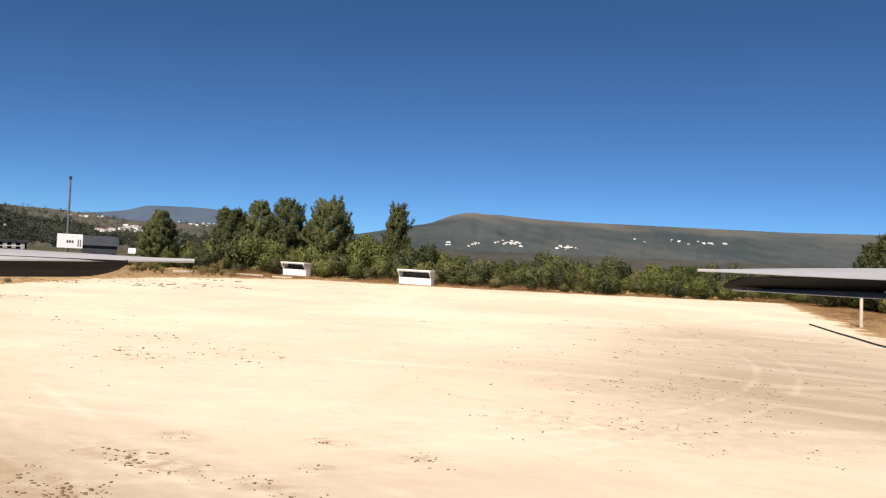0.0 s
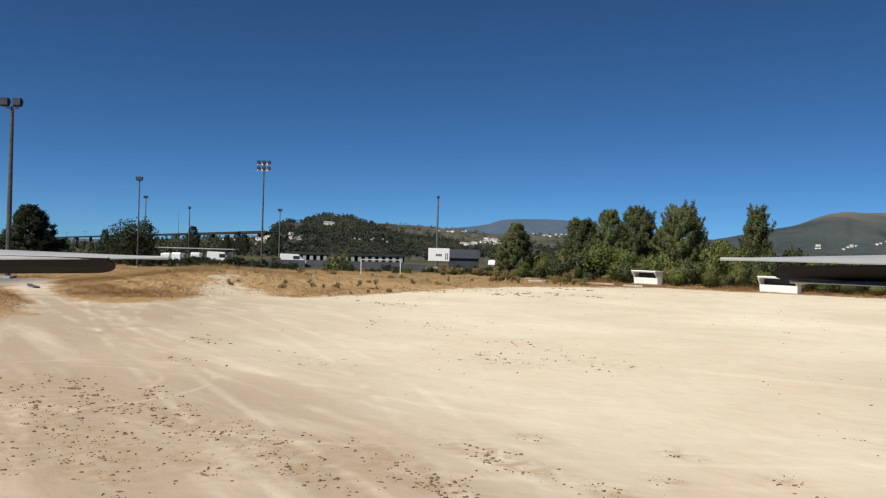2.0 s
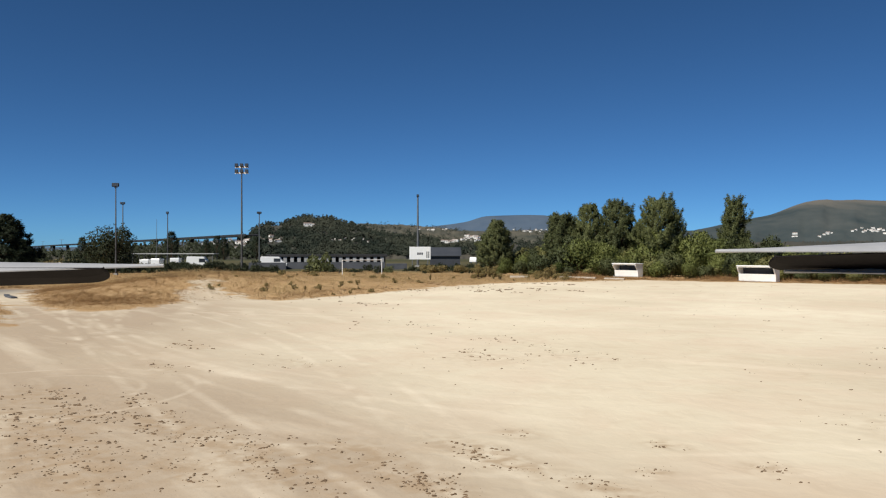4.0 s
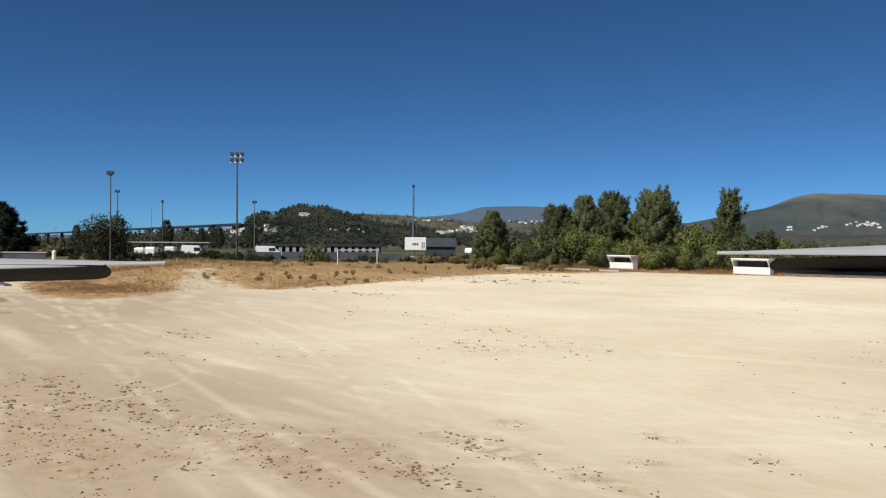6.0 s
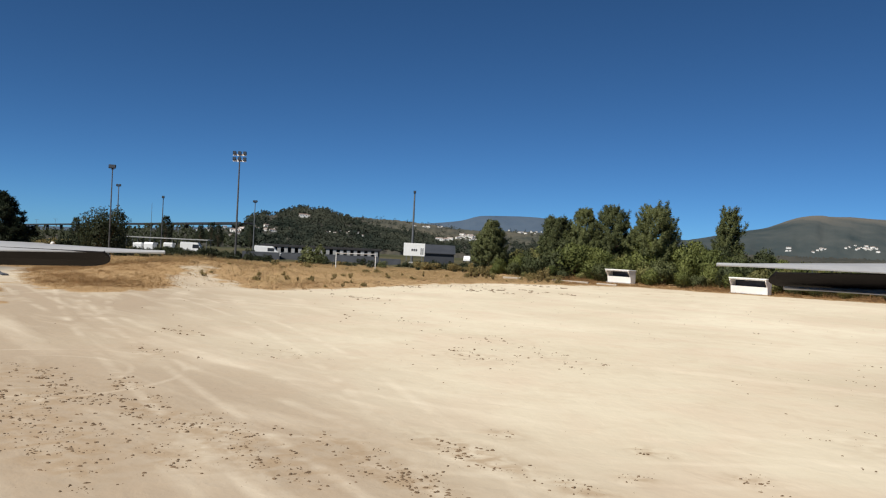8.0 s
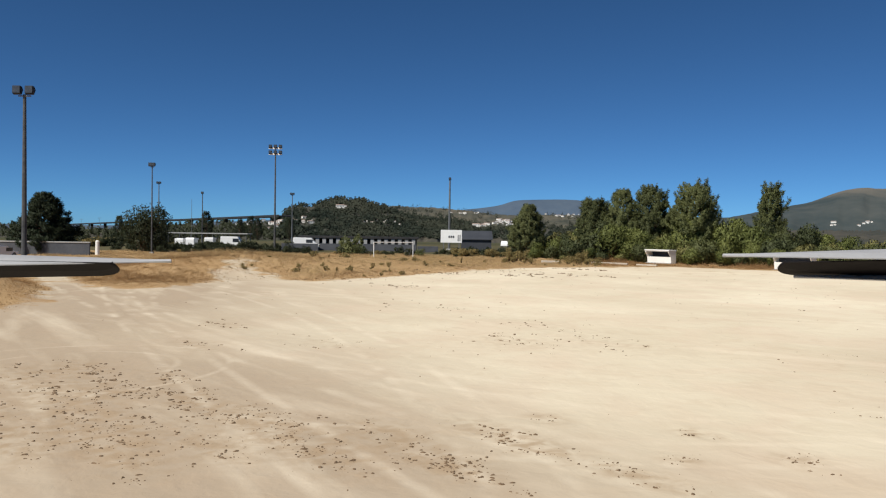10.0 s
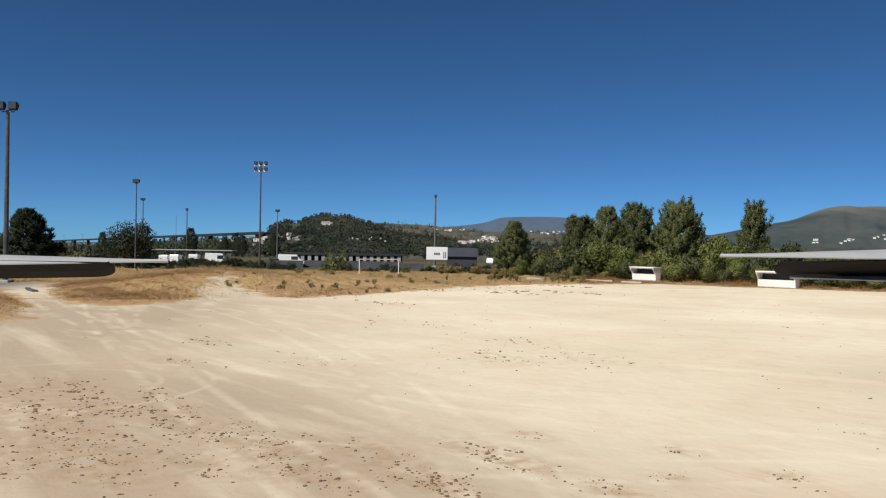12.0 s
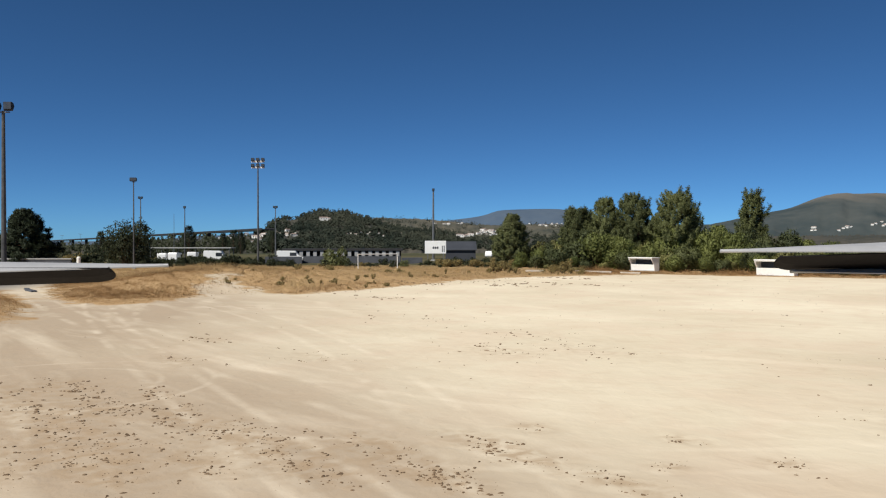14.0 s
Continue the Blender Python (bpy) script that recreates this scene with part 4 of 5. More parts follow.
def clods():
    """Dark clods, dead tufts and small stones scattered on the sand."""
    rng = np.random.default_rng(12)
    pts = []
    for cx, cy, sl, sw, n in STRIPS:
        for _ in range(int(n * 0.62)):
            u, v = rng.normal(0, sl), rng.normal(0, sw)
            big = (1 + max(0.0, cy - 25) * 0.036) * (1.3 if cx < -6 and cy > 18 else 1.0)
            for _ in range(int(rng.integers(1, 6))):
                du, dv = rng.normal(0, 0.13), rng.normal(0, 0.09)
                pts.append((cx + 0.62 * (u + du) + 0.78 * (v + dv), cy - 0.78 * (u + du) + 0.62 * (v + dv), (0.011 + 0.046 * rng.uniform() ** 2.2) * big))
    for _ in range(520):
        x, y = rng.uniform(-18, 40), rng.uniform(12, 90)
        pts.append((x, y, (0.010 + 0.042 * rng.uniform() ** 2.5) * (1 + max(0.0, y - 25) * 0.010)))
    for p, q, n in (((-21, 62), (-18, 69), 16), ((-18, 69), (-10, 70), 44), ((-10, 69), (-3, 80), 50), ((-3, 80), (10, 98), 60), ((10, 98), (26, 107), 40)):
        for _ in range(n):      # litter along the edge of the grass
            f = rng.uniform()
            pts.append((p[0] + f * (q[0] - p[0]) + rng.normal(0, 0.9), p[1] + f * (q[1] - p[1]) + rng.normal(0, 1.2), 0.03 + 0.10 * rng.uniform() ** 2))
    verts, faces = [], []
    for x, y, r in pts:
        z, a = one_height(x, y), rng.normal(0.2, 0.9)
        k = len(verts)
        sides = 6
        ax, ay = r * rng.uniform(0.7, 1.7), r * rng.uniform(0.6, 1.2)
        for i in range(sides):
            t = i * 6.2832 / sides
            u, v = ax * math.cos(t) * rng.uniform(0.45, 1.3), ay * math.sin(t) * rng.uniform(0.45, 1.3)
            verts.append((x + u * math.cos(a) - v * math.sin(a), y + u * math.sin(a) + v * math.cos(a), z - 0.01))
        for i in range(sides):
            u, v = verts[k + i][0] - x, verts[k + i][1] - y
            verts.append((x + u * 0.55, y + v * 0.55, z + r * rng.uniform(0.18, 0.45)))
        verts.append((x, y, z + r * rng.uniform(0.25, 0.6)))
        for i in range(sides):
            j = (i + 1) % sides
            faces.append((k + i, k + j, k + sides + j, k + sides + i))
            faces.append((k + sides + i, k + sides + j, k + 2 * sides))
    tagged(new("clods", quick_mesh("clods", verts, faces, M_CLOD)), "small dark clods and dead tufts on the sand", "clods", kind="stuff")


clods()

# ---- things round the pitch ----


def dugout(x, y, turn, wide, tall, label):
    """A limewashed team shelter: open front with a sloping cheek on each side, back wall, roof slab, bench and front kerb. The front looks along local -y."""
    t = thing("team_shelter", pose(x, y, one_height(x, y), 0, 0, turn), label, "shelter", "team shelters")
    w, d, over = wide / 2, 1.15, 0.70
    for s in (-1, 1):
        x0, x1 = sorted((s * w, s * (w - 0.14)))
        part("side_wall", prism(bmesh.new(), [(0, 0), (d, 0), (d, tall - 0.1), (-over, tall - 0.1), (-over + 0.06, tall - 0.35), (-0.12, tall * 0.50)], x0, x1), M_WHITE, t)
    # dark wall colour stands in for the shade inside the shelter
    part("back_wall", box(bmesh.new(), -w + 0.14, w - 0.14, d - 0.15, d, 0, tall - 0.1), M_GREYWALL, t, "back wall coloured dark for the shade under the roof")
    part("roof", box(bmesh.new(), -w - 0.05, w + 0.05, -over - 0.06, d + 0.06, tall - 0.1, tall + 0.05, 0.02), M_WHITE, t)
    part("fascia", box(bmesh.new(), -w + 0.14, w - 0.14, -over + 0.02, -over + 0.12, tall - 0.20, tall - 0.104), M_WHITE, t)
    part("front_wall", prism(bmesh.new(), [(0.0, 0), (0.14, 0), (0.10, tall * 0.50), (-0.10, tall * 0.50)], -w + 0.14, w - 0.14), M_WHITE, t, "white front wall with a stained foot")
    part("bench", box(bmesh.new(), -w + 0.2, w - 0.2, d - 0.6, d - 0.16, 0.40, 0.47, 0.01), M_WOOD, t, "bleached wooden bench")
    part("kerb", box(bmesh.new(), -w - 0.1, w + 0.1, -0.3, -0.06, -0.05, 0.12, 0.02), M_CONCRETE, t, "rough concrete kerb")
    return t


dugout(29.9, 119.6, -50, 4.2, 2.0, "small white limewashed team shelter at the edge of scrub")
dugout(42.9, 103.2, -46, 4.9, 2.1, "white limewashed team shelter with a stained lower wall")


def goal(a, b, tall, label):
    a, b = Vector(a), Vector(b)
    t = thing("football_goal", Matrix.Translation(a), label, "goal")
    d = b - a
    back = Vector((-d.y, d.x, 0)).normalized()
    for p in (Vector(), d):
        part("post", rod(bmesh.new(), p + Vector((0, 0, -0.2)), p + Vector((0, 0, tall)), 0.06, None, 10), M_WHITE_METAL, t)
        part("back_stay", rod(bmesh.new(), p + Vector((0, 0, tall)), p + back * 1.3 + Vector((0, 0, 0)), 0.03, None, 6), M_STEEL, t)
    part("crossbar", rod(bmesh.new(), Vector((0, 0, tall)), d + Vector((0, 0, tall)), 0.06, None, 10), M_WHITE_METAL, t)


goal((-13.5, 127.0, 0.0), (-7.5, 131.2, 0.0), 2.44, "white full-size football goal without a net in dry grass")


def mast(x, y, tall, radius, heads, label, arm=1.6, rows=1, turn=0.0, mat=None, base=0.0, lamp_size=1.0):
    """A lamp mast: tapered pole, cross arms, floodlights on brackets."""
    t = thing("lamp_mast", pose(x, y, base, 0, 0, turn), label, "lamp mast", "lamp masts")
    part("pole", rod(bmesh.new(), (0, 0, -0.3), (0, 0, tall), radius, radius * 0.55, 10), mat or M_MAST, t)
    part("foot", box(bmesh.new(), -radius * 2, radius * 2, -radius * 2, radius * 2, -0.2, 0.25, 0.04), M_CONCRETE, t)
    for r in range(rows):
        z = tall - 0.15 - r * 1.1
        if heads > 1:
            part("cross_arm", box(bmesh.new(), -arm / 2 - 0.3 * (rows - 1), arm / 2 + 0.3 * (rows - 1), -0.08, 0.08, z - 0.06 * rows, z + 0.06 * rows * rows), M_WHITE_METAL if rows > 1 else M_STEEL, t)
        for k in range(heads):
            u = 0.0 if heads == 1 else -arm / 2 + arm * k / (heads - 1)
            bm = bmesh.new()
            prism(bm, [(-0.10, 0.02), (-0.32, 0.10), (-0.32, 0.66), (-0.05, 0.62), (0.12, 0.40)], -0.30, 0.30)
            bmesh.ops.bevel(bm, geom=list(bm.edges), offset=0.03, segments=1, affect="EDGES")
            bmesh.ops.scale(bm, vec=(lamp_size,) * 3, verts=bm.verts)
            bmesh.ops.translate(bm, verts=bm.verts, vec=(u, 0, z + 0.05))
            lamp = part("floodlight", bm, M_LAMP, t)
            part("glass", box(bmesh.new(), u - 0.26 * lamp_size, u + 0.26 * lamp_size, -0.335 * lamp_size, -0.322 * lamp_size, z + 0.05 + 0.14 * lamp_size, z + 0.05 + 0.62 * lamp_size), M_LENS, lamp)
    return t


mast(-46.7, 85, 18.3, 0.30, 2, "tall stained mast with sunlit patches in its colour and two floodlights by the road", 1.35, lamp_size=1.5)
mast(-50.3, 130, 14.3, 0.14, 2, "mast with a pair of dark floodlights beside a tree", 0.5)
mast(-34.7, 150, 19.6, 0.20, 3, "tall mast with two rows of three floodlights", 1.9, 2)
mast(-2.3, 190, 16.6, 0.32, 1, "slender mast with one top lamp behind a white board", mat=M_STEEL)
mast(-87.0, 230, 17.0, 0.22, 2, "far mast with two floodlights", 0.75, 1, mat=M_STEEL)
mast(-64.6, 200, 12.9, 0.17, 1, "thin mast with one round lamp")
mast(-48.2, 230, 14.3, 0.20, 2, "pale far mast with small floodlights", 0.7, 1, mat=M_STEEL)
mast(-77.4, 230, 12.6, 0.08, 0, "very thin far pole", mat=M_STEEL)


def stand():
    """A long low pavilion: grey front wall, pale piers, dark roof and dark interior."""
    t = thing("pavilion", pose(-33.0, 166.0, 0, 0, 0, 2.0), "long low pavilion with pale piers under a dark flat roof", "pavilion")
    n = 17
    L = 24.2
    part("front_wall", box(bmesh.new(), 0, L, 0, 0.25, -0.3, 1.45, 0.02), M_GREYWALL, t)
    part("roof", box(bmesh.new(), -0.4, L + 0.4, -0.25, 3.4, 2.6, 3.05, 0.03), M_DARK, t)
    part("back_wall", box(bmesh.new(), 0, L, 2.9, 3.1, -0.3, 2.55), M_DARK, t)
    for k in range(n):
        x = 0.3 + k * (L - 1.3) / (n - 1)
        part("pier", box(bmesh.new(), x, x + 0.72, -0.06, 0.22, 1.45, 2.55, 0.01), M_PIER, t, "pale rendered pier")


stand()


def perimeter_wall(x0, y0, x1, y1, tall, label, mat):
    a, b = Vector((x0, y0, 0)), Vector((x1, y1, 0))
    d = (b - a).length
    ob = new("boundary_wall", mesh_of("boundary_wall", box(bmesh.new(), 0, d, -0.1, 0.1, -0.6, tall, 0.02), mat))
    ob.matrix_world = Matrix.Translation(a) @ Matrix.Rotation(math.atan2(y1 - y0, x1 - x0), 4, "Z")
    tagged(ob, label, "wall", "boundary walls", "structure")


perimeter_wall(-35.5, 159.4, -28.3, 160.5, 1.5, "low grey boundary wall behind the dry grass", M_GREYWALL)
perimeter_wall(-8.4, 163, -4.2, 163.5, 1.25, "low grey boundary wall beside the pavilion", M_GREYWALL)


def road_wall():
    """A long grey parapet beside the road; an added paler top piece stands for its sunlit edge."""
    t = thing("road_wall", pose(-74.5, 117.6, one_height(-60, 118), 0, 0, 1.0), "grey roadside wall with its sunlit top edge drawn paler", "wall", kind="structure")
    part("wall", box(bmesh.new(), 0, 19.6, -0.15, 0.15, -1.2, 1.75, 0.02), M_GREYWALL, t)
    part("lit_top_edge", box(bmesh.new(), -0.1, 19.7, -0.24, 0.24, 1.75, 1.95, 0.03), M_CONCRETE, t, "paler top piece added for the sunlit edge")
    b = thing("bollard", pose(-53.8, 118.0, one_height(-53.8, 118), 0, 0, 0), "stout white bollard at the end of a wall", "bollard")
    part("shaft", rod(bmesh.new(), (0, 0, -0.2), (0, 0, 2.0), 0.30, 0.28, 14), M_WHITE, b)
    part("cap", rod(bmesh.new(), (0, 0, 2.0), (0, 0, 2.15), 0.28, 0.14, 14), M_WHITE, b)


road_wall()


def board():
    """A white notice board with illegible dark writing, on short legs."""
    t = thing("notice_board", pose(-3.62, 160, 0, 0, 0, 0), "white rectangular notice board with small dark marks", "board")
    part("panel", box(bmesh.new(), 0, 4.25, 0, 0.18, 2.1, 4.65, 0.02), M_WHITE_METAL, t)
    for x in (0.5, 3.6):
        part("leg", box(bmesh.new(), x, x + 0.16, 0.02, 0.16, -0.2, 2.1), M_STEEL, t)
    for k in range(3):
        part("writing", box(bmesh.new(), 1.55 + 0.42 * k, 1.87 + 0.42 * k, -0.012, -0.002, 3.05, 3.5), M_INK, t, "dark illegible marks")
    for k in range(2):
        part("writing", box(bmesh.new(), 3.4 + 0.36 * k, 3.6 + 0.36 * k, -0.012, -0.002, 2.4, 3.7), M_STEEL, t, "grey illegible column")


board()


def hall(x, y, wide, deep, eaves, ridge, label, wall_mat, roof_mat, turn=0.0, windows=3, base=0.0):
    """A building with gabled roof, windows and a door."""
    t = thing("building", pose(x, y, base, 0, 0, turn), label, "building")
    part("wall", box(bmesh.new(), -wide / 2, wide / 2, 0, deep, -0.5, eaves), wall_mat, t)
    part("roof", prism(bmesh.new(), [(-0.4, eaves), (deep + 0.4, eaves), (deep + 0.4, eaves + 0.15), (deep / 2, ridge), (-0.4, eaves + 0.15)], -wide / 2 - 0.3, wide / 2 + 0.3), roof_mat, t)
    for k in range(windows):
        u = -wide / 2 + wide * (k + 0.7) / (windows + 0.4)
        part("window", box(bmesh.new(), u - 0.45, u + 0.45, -0.03, 0.1, eaves * 0.45, eaves * 0.8), M_GLASS_DARK, t, "dark window")
    return t


hall(4.1, 186, 7.0, 10, 2.5, 4.6, "low hall with a dark grey roof behind the board", M_SLATE, M_SLATE, windows=0)


def canopy():
    """A long flat parking canopy on thin posts."""
    t = thing("canopy", pose(-63.0, 171, 0.6, 0, 0, 1.5), "long pale flat canopy on thin steel posts", "canopy")
    part("roof", box(bmesh.new(), 0, 17.5, 0, 4.5, 2.45, 2.65, 0.03), M_CONCRETE, t)
    for k in range(8):
        for y in (0.3, 4.2):
            part("post", rod(bmesh.new(), (0.3 + 2.4 * k, y, -0.8), (0.3 + 2.4 * k, y, 2.45), 0.07, None, 8), M_STEEL, t)


canopy()


def van(x, y, turn, label, length=4.9, tall=2.2, base=0.0, name="van", glassy=True):
    """A parked white van: rounded body, dark windows, wheels, lamps."""
    t = thing(name, pose(x, y, base, 0, 0, turn), label, "van" if name == "van" else "car", "parked vehicles")
    L, w = length / 2, 0.92
    low = tall * 0.53
    bm = bmesh.new()
    if tall > 1.9:
        side = [(-L, 0.35), (L - 0.1, 0.35), (L, 0.9), (L - 0.9, low + 0.05), (L - 1.6, tall - 0.05), (-L + 0.1, tall), (-L, tall - 0.2)]
    else:
        side = [(-L, 0.32), (L, 0.32), (L, 0.72), (L - 1.1, 0.88), (L - 1.9, tall - 0.03), (-L + 1.1, tall), (-L + 0.2, 0.95), (-L, 0.85)]
    prism(bm, side, -w, w)
    bmesh.ops.rotate(bm, verts=bm.verts, cent=(0, 0, 0), matrix=Matrix.Rotation(radians(-90), 3, "Z"))
    bmesh.ops.bevel(bm, geom=list(bm.edges), offset=0.07, segments=2, affect="EDGES")
    part("body", bm, M_CAR, t)
    if glassy:
        for s in (-1, 1):
            part("side_window", box(bmesh.new(), L * 0.0, L * 0.5, s * w - 0.012, s * w + 0.012, low, tall * 0.83), M_GLASS_DARK, t)
    for u in (-L * 0.62, L * 0.62):
        for s in (-1, 1):
            wheel = part("wheel", rod(bmesh.new(), (u, s * (w - 0.2), 0.32), (u, s * (w + 0.01), 0.32), 0.32, None, 14), M_RUBBER, t)
            part("rim", rod(bmesh.new(), (u, s * (w + 0.012), 0.32), (u, s * (w + 0.02), 0.32), 0.2, None, 10), M_STEEL, wheel)
    for s in (-0.6, 0.6):
        part("headlight", box(bmesh.new(), L - 0.12, L + 0.005, s - 0.16, s + 0.16, 0.68, 0.84, 0.02), M_LENS, t)


van(-31.4, 164.5, 3, "long white van parked before the pavilion", 5.4, 2.3, 0.35)
for x, y, turn, L, tall, words in ((-47.8, 168.9, 2, 5.2, 2.6, "white van parked before the canopy"), (-52.4, 168.2, 95, 4.6, 2.35, "white van parked nose-in before the canopy"),
                                   (-56.2, 168.4, 88, 4.4, 2.2, "white van half hidden by growth"), (-58.6, 168.2, 92, 4.2, 2.1, "small white van half hidden by growth")):
    van(x, y, turn, words, L, tall, one_height(x, y))
van(12.5, 216, 80, "small white van seen from its end", 4.2, 1.7, 0.3)
van(-58.0, 100, 75, "pale car on the paved road", 4.2, 1.5, 0.2, "car")


def viaduct():
    """A motorway viaduct: level deck with parapets on slender piers."""
    a, b = Vector((-106, 485, 0)), Vector((-640, 1280, 0))
    t = thing("viaduct", Matrix.Translation(a), "long dark motorway viaduct on slender piers", "bridge")
    d = b - a
    L = d.length
    R_ = Matrix.Translation((0, 0, -1.3)) @ Matrix.Rotation(math.atan2(d.y, d.x), 4, "Z") @ Matrix.Rotation(radians(0.36), 4, "Y")
    bm = box(bmesh.new(), 0, L, -4, 4, 13.0, 13.9)
    bmesh.ops.transform(bm, matrix=R_, verts=bm.verts)
    part("deck", bm, M_DARK, t)
    for s in (-3.8, 3.8):
        bm = box(bmesh.new(), 0, L, s - 0.12, s + 0.12, 13.9, 14.4)
        bmesh.ops.transform(bm, matrix=R_, verts=bm.verts)
        part("parapet", bm, M_DARK, t)
    u = 20.0
    while u < L:
        bm = box(bmesh.new(), u - 0.8, u + 0.8, -1.6, 1.6, -12, 13.0)
        bmesh.ops.transform(bm, matrix=R_, verts=bm.verts)
        part("pier", bm, M_DARK, t)
        u += 95.0
    for k in range(5):               # lamp poles along the parapet
        foot = R_ @ Vector((330.0 + 140.0 * k, 3.4, 14.4))
        pole = part("lamp_pole", rod(bmesh.new(), foot, foot + Vector((0, 0, 5.5)), 0.16, 0.1, 6), M_STEEL, t)
        part("lamp_arm", rod(bmesh.new(), foot + Vector((-2.4, 0, 5.6)), foot + Vector((2.4, 0, 5.6)), 0.16, None, 6), M_STEEL, pole)


viaduct()


def house_meshes(w, d, e, r):
    out = [mesh_of("wall", box(bmesh.new(), -w / 2, w / 2, -d / 2, d / 2, -2.5, e), M_WHITE)]
    out.append(mesh_of("roof", prism(bmesh.new(), [(-d / 2 - 0.4, e), (d / 2 + 0.4, e), (0, r)], -w / 2 - 0.3, w / 2 + 0.3), M_TILE))
    for k in range(3):
        u = -w / 2 + w * (k + 0.5) / 3
        out.append(mesh_of("window", box(bmesh.new(), u - 0.7, u + 0.7, -d / 2 - 0.06, -d / 2 + 0.1, e * 0.4, e * 0.75), M_GLASS_DARK))
    return out


HOUSES = [house_meshes(11, 9, 5, 6.4), house_meshes(16, 10, 5.5, 7), house_meshes(9, 8, 3.6, 4.8)]
SLOPES, CLEARINGS = [], []
for vs, fs in HILL_FACES:
    SLOPES.append(BVHTree.FromPolygons([Vector(v) for v in vs], fs))


def on_slope(az, el):
    """The nearest hillside seen from the pitch in this direction."""
    a, e = radians(az), radians(el)
    way = Vector((math.sin(a) * math.cos(e), math.cos(a) * math.cos(e), math.sin(e)))
    hits = [h for h in (t.ray_cast(Vector((0, 0, 4.3)), way) for t in SLOPES) if h[0]]
    return min(hits, key=lambda h: h[3])[0] if hits else None


def house(az, el, k, wide, turn=0.0):
    """A far house of this apparent width in degrees, standing on the slope."""
    p = on_slope(az, el)
    if not p:
        return
    CLEARINGS.append((az, el, wide * 0.8))
    size = p.length * math.tan(radians(wide)) / 12.0
    t = thing("house", pose(p.x, p.y, p.z, 0, 0, -az + turn) @ Matrix.Scale(size, 4), "small white far house on a hillside", "house", "far houses")
    for me in HOUSES[k]:
        part(me.name.split(".")[0], me, None, t)


def villages():
    rng = np.random.default_rng(3)
    groups = [  # bearing, rise, spread of both, count, width in degrees
        (3.2, 0.78, 0.6, 0.13, 24, 0.22), (1.7, 0.42, 0.4, 0.04, 5, 0.3), (7.3, 1.28, 0.9, 0.10, 12, 0.13), (29.4, 1.12, 0.9, 0.14, 20, 0.15), (33.2, 1.02, 0.8, 0.1, 12, 0.15),
        (24.9, 0.82, 0.4, 0.06, 3, 0.17), (42.0, 1.75, 2.2, 0.14, 12, 0.18), (-12.9, 0.42, 0.6, 0.12, 9, 0.3), (-14.8, 0.40, 0.8, 0.12, 6, 0.28), (-11.0, 0.5, 0.9, 0.2, 5, 0.28), (0.3, 1.32, 1.0, 0.08, 9, 0.16), (-5.5, 0.65, 2.5, 0.2, 9, 0.16), (27.0, 0.95, 0.5, 0.08, 5, 0.18)]
    for az, el, sa, se, n, wide in groups:
        for _ in range(n):
            house(az + rng.normal(0, sa * 0.6), el + rng.normal(0, se * 0.7), int(rng.integers(0, 3)), wide * rng.uniform(0.6, 1.3), rng.uniform(-40, 40))
    house(-8.5, 1.58, 1, 0.42, 10)
    for az, el, k, wide in ((-14.4, 0.12, 0, 0.30), (-13.2, 0.32, 1, 0.36), (-13.8, 0.55, 0, 0.28), (-13.4, 0.02, 2, 0.30), (-12.9, 0.16, 0, 0.32), (-14.0, 0.34, 2, 0.26)):
        house(az, el, k, wide, 12)
    house(-8.15, 1.66, 2, 0.3, 0)
    house(-11.0, 0.78, 0, 0.35, 20)
    house(2.0, 0.5, 1, 0.32, -10)
    house(2.5, 0.62, 0, 0.24, 30)
    house(1.6, 0.45, 2, 0.28, 15)


villages()


def hill_woods():
    """Tree clumps over the wooded slopes, as masses of leaf tufts."""
    rng = np.random.default_rng(19)
    cs, rest = [], []
    for _ in range(13000):
        az, el = rng.uniform(-13.2, 13.0), rng.uniform(-0.55, 2.3)
        if noise.noise((az * 0.9, el * 3.2, 4.0)) < -0.34 and el < 1.75:
            continue
        if any(abs(az - u) < w and -0.2 < el - v < 0.02 for u, v, w in CLEARINGS):
            continue
        p = on_slope(az, el)
        if p and p.length > 1000 and noise.noise((az * 1.7, el * 6.0, 9.0)) < 0.20:
            continue                 # cleared slopes on the farther ridge
        if p and p.length < 1600:
            k = rng.uniform(0.5, 1.3) * p.length / 760
            for h in range(3):
                cs.append(p + Vector((rng.normal(0, 1.0), 0, 0.3 + 1.0 * h)) * k)
    for _ in range(1100):
        az, el = rng.uniform(-31, -12), rng.uniform(-0.8, 0.45)
        if any(abs(az - u) < w and -0.25 < el - v < 0.02 for u, v, w in CLEARINGS):
            continue
        p = on_slope(az, el)
        if p and p.length < 600:
            k = rng.uniform(0.3, 1.2)
            for h in range(3):
                rest.append(p + Vector((rng.normal(0, 0.8), 0, 0.3 + 0.9 * h)) * k)
    tagged(new("far_woods", blade_cloud("far_woods", cs, [(-0.1, -0.5, 0.6)] * len(cs), 0.95, 9, M_WOODS, rng, 0.5, 0.3, 0.5)), "dark pine woods over the far hillside", "woods", kind="stuff")
    tagged(new("far_trees", blade_cloud("far_trees", rest, [(-0.1, -0.5, 0.6)] * len(rest), 0.9, 6, M_OAK, rng, 0.5, 0.3, 0.5)), "dark far trees below the viaduct", "woods", kind="stuff")


hill_woods()

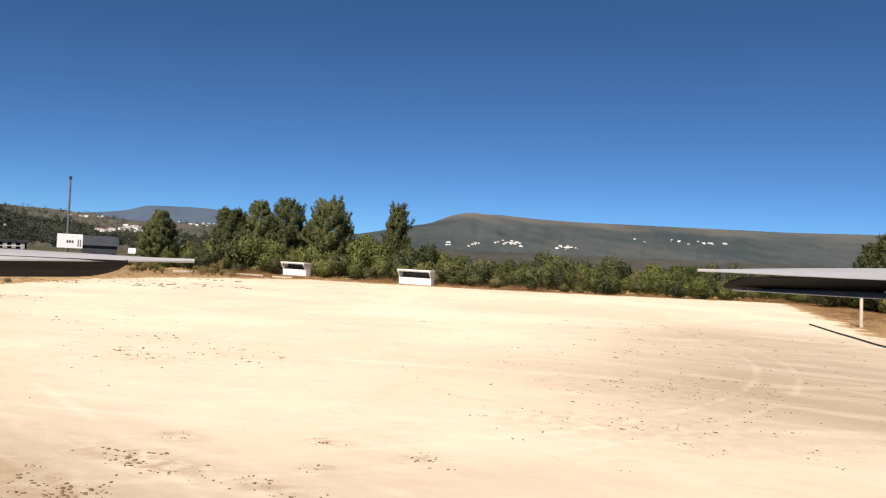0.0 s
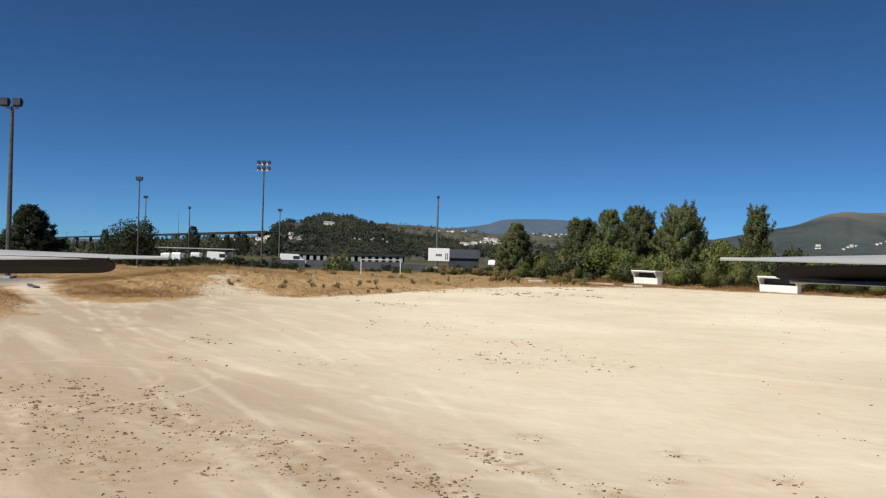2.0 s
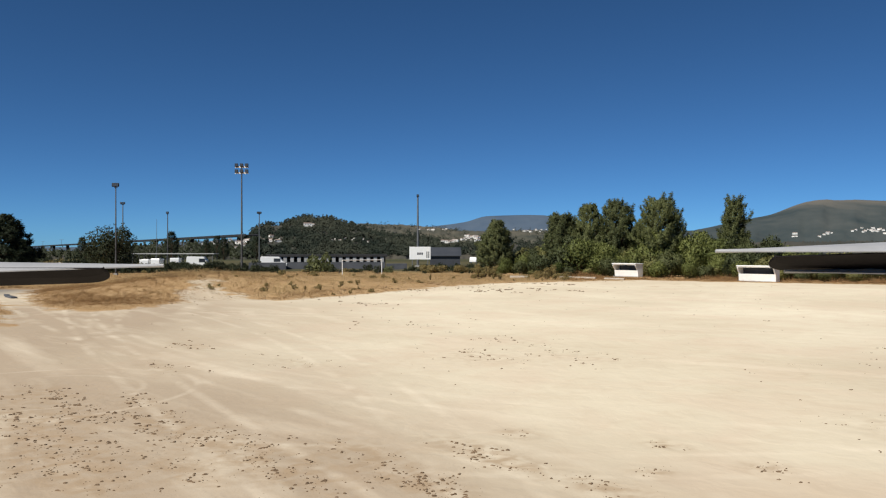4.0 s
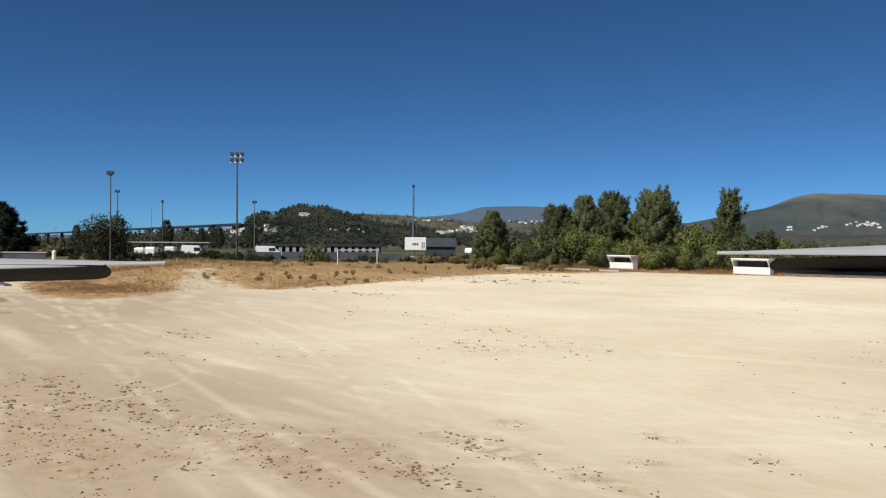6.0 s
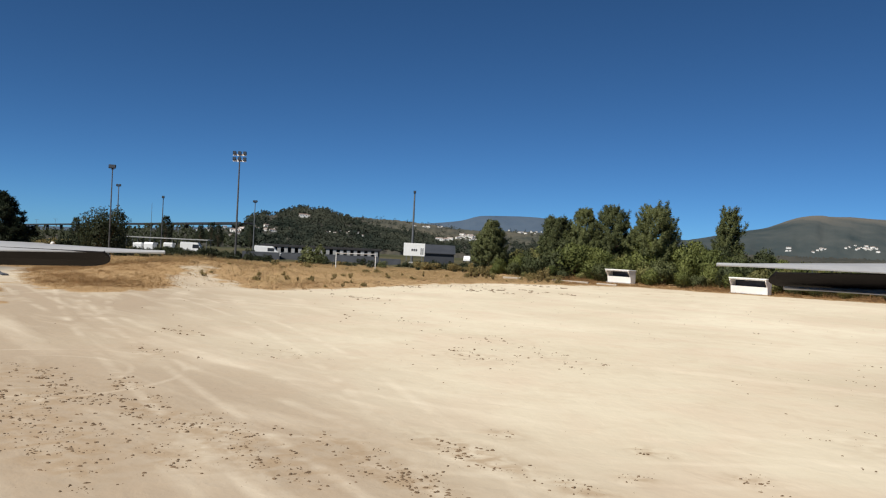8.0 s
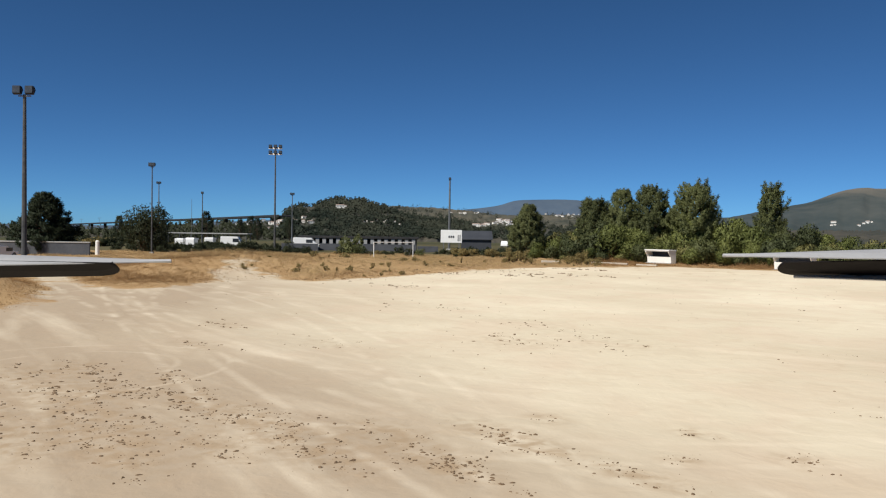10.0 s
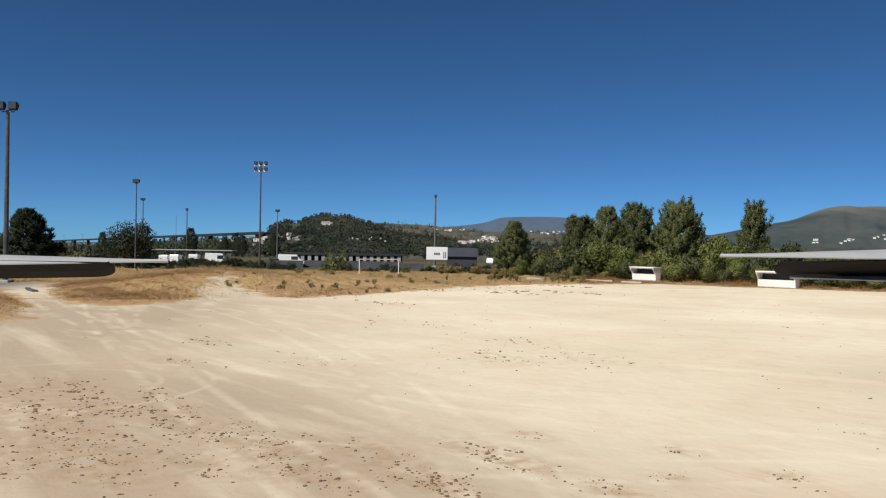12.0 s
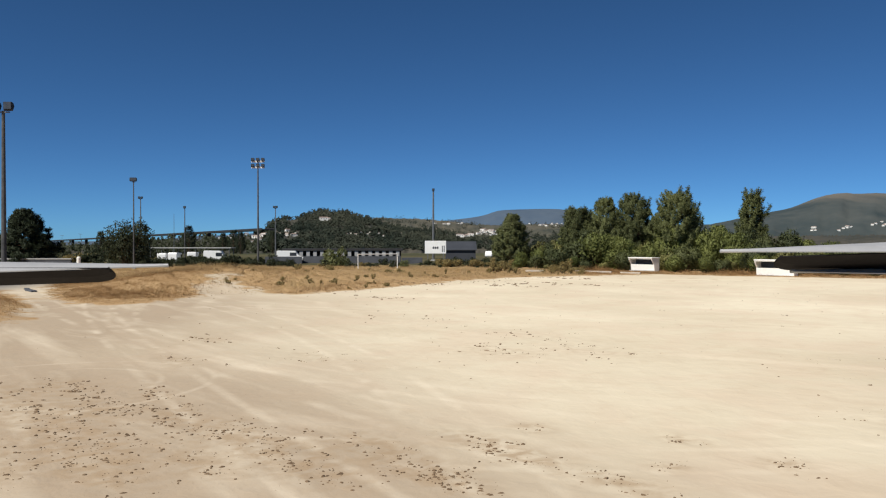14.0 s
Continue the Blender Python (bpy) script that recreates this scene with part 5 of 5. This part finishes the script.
# ---- dry corner: leaning post, hose, kerb pieces ----
corner = thing("wooden_post", pose(61.6, 47.7, 0, 0, -3, 0), "bleached wooden post with a slanting brace on dry grass", "post")
part("upright", rod(bmesh.new(), (0, 0, -0.3), (0, 0, 5.1), 0.15, 0.12, 8), M_WOOD, corner)
part("brace", rod(bmesh.new(), (0.05, -0.05, 4.2), (1.35, -1.1, 5.05), 0.07, 0.06, 6), M_WOOD, corner)


def hose():
    cu = bpy.data.curves.new("hose", "CURVE")
    cu.dimensions, cu.bevel_depth, cu.bevel_resolution = "3D", 0.07, 2
    pts = [(57.5, 49.5), (54.0, 45.0), (51.5, 41.6), (49.6, 38.8), (47.6, 36.4), (45.7, 33.8), (44.8, 31.5)]
    sp = cu.splines.new("NURBS")
    sp.points.add(len(pts) - 1)
    for p, (x, y) in zip(sp.points, pts):
        p.co = (x, y, one_height(x, y) + 0.05, 1)
    sp.use_endpoint_u = True
    cu.materials.append(M_RUBBER)
    tagged(new("hose", cu), "long black rubber pipe lying on the sand", "pipe")


hose()


def slab(x, y, turn, L, w, h, label, mat=M_STONE):
    bm = box(bmesh.new(), -L / 2, L / 2, -w / 2, w / 2, 0, h, 0.03)
    for v in bm.verts:
        v.co.z += random.uniform(-0.02, 0.02)
    ob = new("ground_slab", mesh_of("ground_slab", bm, mat))
    ob.matrix_world = pose(x, y, one_height(x, y) - 0.04, 0, 0, turn)
    tagged(ob, label, "kerb stone", "loose kerb stones")


slab(21.5, 114.2, -36, 5.6, 0.35, 0.3, "pale stone kerb half sunk at the pitch edge")
slab(13.3, 116.0, -10, 2.6, 0.4, 0.35, "short pale kerb stone in weeds")
slab(26.0, 110.8, -38, 3.0, 0.35, 0.26, "pale stone kerb beside the shelter")
# two low dark slabs form the dark streaks on the track
slab(-36.2, 70.2, -52, 2.6, 0.5, 0.16, "flat dark slab at the mouth of the sandy track", M_GREYWALL)
slab(-37.9, 72.8, -60, 2.2, 0.45, 0.16, "dark slab across the sandy track", M_GREYWALL)

# ---- the flying camera's own rotors, seen at the sides ----


def rotor_blade(bm, hub, tip, chord, pitch, sweep, thick=0.0014, blunt=2.0, rounded=0.0):
    """A tapered, twisted blade from hub to tip; rounded: the share of its length over which the lower edge curves up to the tip."""
    hub, tip = Vector(hub), Vector(tip)
    along = (tip - hub)
    L = along.length
    along.normalize()
    fore = Vector((0, 1, 0))
    up = Vector((0, 0, 1))
    rows_ = []
    n = 26
    for i in range(n + 1):
        f = 1 - (1 - i / n) ** 1.6
        c = chord * (0.9 + 0.1 * math.sin(f * math.pi)) * max(0.0, 1 - f ** (4.0 * blunt)) ** 0.5 * (1 - 0.62 * f ** (1.1 * blunt))
        a = radians(pitch * (1.25 - 0.5 * f))
        p = hub + along * (L * f) + fore * (sweep * f * f)
        q = fore * math.cos(a) + up * math.sin(a)
        k = q.cross(along).normalized() * thick / 2
        c = max(c, 0.0012)
        far, near = p - q * c / 2, p + q * c / 2
        if rounded:
            g = max(0.0, (f - 1 + rounded) / rounded)
            far = p - q * chord / 2
            near = far + q * max(0.0012, chord * math.sqrt(max(0.0, 1 - g * g)))
        mid = (far + near) / 2
        rows_.append([bm.verts.new(far + k * 0.3), bm.verts.new(mid + k), bm.verts.new(near + k * 0.3),
                      bm.verts.new(near - k * 0.3), bm.verts.new(mid - k), bm.verts.new(far - k * 0.3)])
    for i in range(n):
        for j in range(6):
            bm.faces.new((rows_[i][j], rows_[i][(j + 1) % 6], rows_[i + 1][(j + 1) % 6], rows_[i + 1][j]))
    bm.faces.new(rows_[0])
    bm.faces.new(rows_[-1][::-1])
    bmesh.ops.recalc_face_normals(bm, faces=bm.faces)
    return bm


def drone():
    t = thing("camera_drone", pose(0, 0, 4.3, 0, -0.95, -0.5), "hovering camera drone, its rotor blades coloured grey for sun and black for shade", "drone")
    for s, up, lo in ((-1, -0.0072, -0.0106), (1, -0.0052, -0.0104)):
        side = part("rotor", rod(bmesh.new(), (s * 0.245, 0.30, lo - 0.012), (s * 0.245, 0.30, up + 0.004), 0.012, None, 16), M_BLADE_DARK, t, "black rotor motor")
        # grey stands for the sunlit top, black for the shaded part below
        part("upper_blade", rotor_blade(bmesh.new(), (s * 0.240, 0.30, up + 0.001), (s * 0.105, 0.30, up), 0.022, 13.0, 0.004, blunt=1.0), M_BLADE, side, "blade coloured grey for its sunlit top")
        part("lower_blade", rotor_blade(bmesh.new(), (s * 0.240, 0.31, lo), (s * 0.1255, 0.31, lo), 0.025, -18.0, 0.0, rounded=0.14), M_BLADE_DARK, side, "lower blade coloured black for shade")
        if s > 0:
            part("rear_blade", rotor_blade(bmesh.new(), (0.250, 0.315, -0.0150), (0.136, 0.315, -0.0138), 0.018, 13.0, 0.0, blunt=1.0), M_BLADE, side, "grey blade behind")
        part("arm", rod(bmesh.new(), (s * 0.252, 0.30, lo - 0.014), (s * 0.29, -0.30, -0.02), 0.006, 0.010, 8), M_BLADE_DARK, t)
        part("rear_arm", rod(bmesh.new(), (s * 0.29, -0.30, -0.02), (s * 0.06, -0.32, -0.02), 0.010, 0.012, 8), M_BLADE_DARK, t)
    part("body", box(bmesh.new(), -0.07, 0.07, -0.46, -0.26, -0.05, 0.03, 0.02), M_BLADE_DARK, t)


drone()
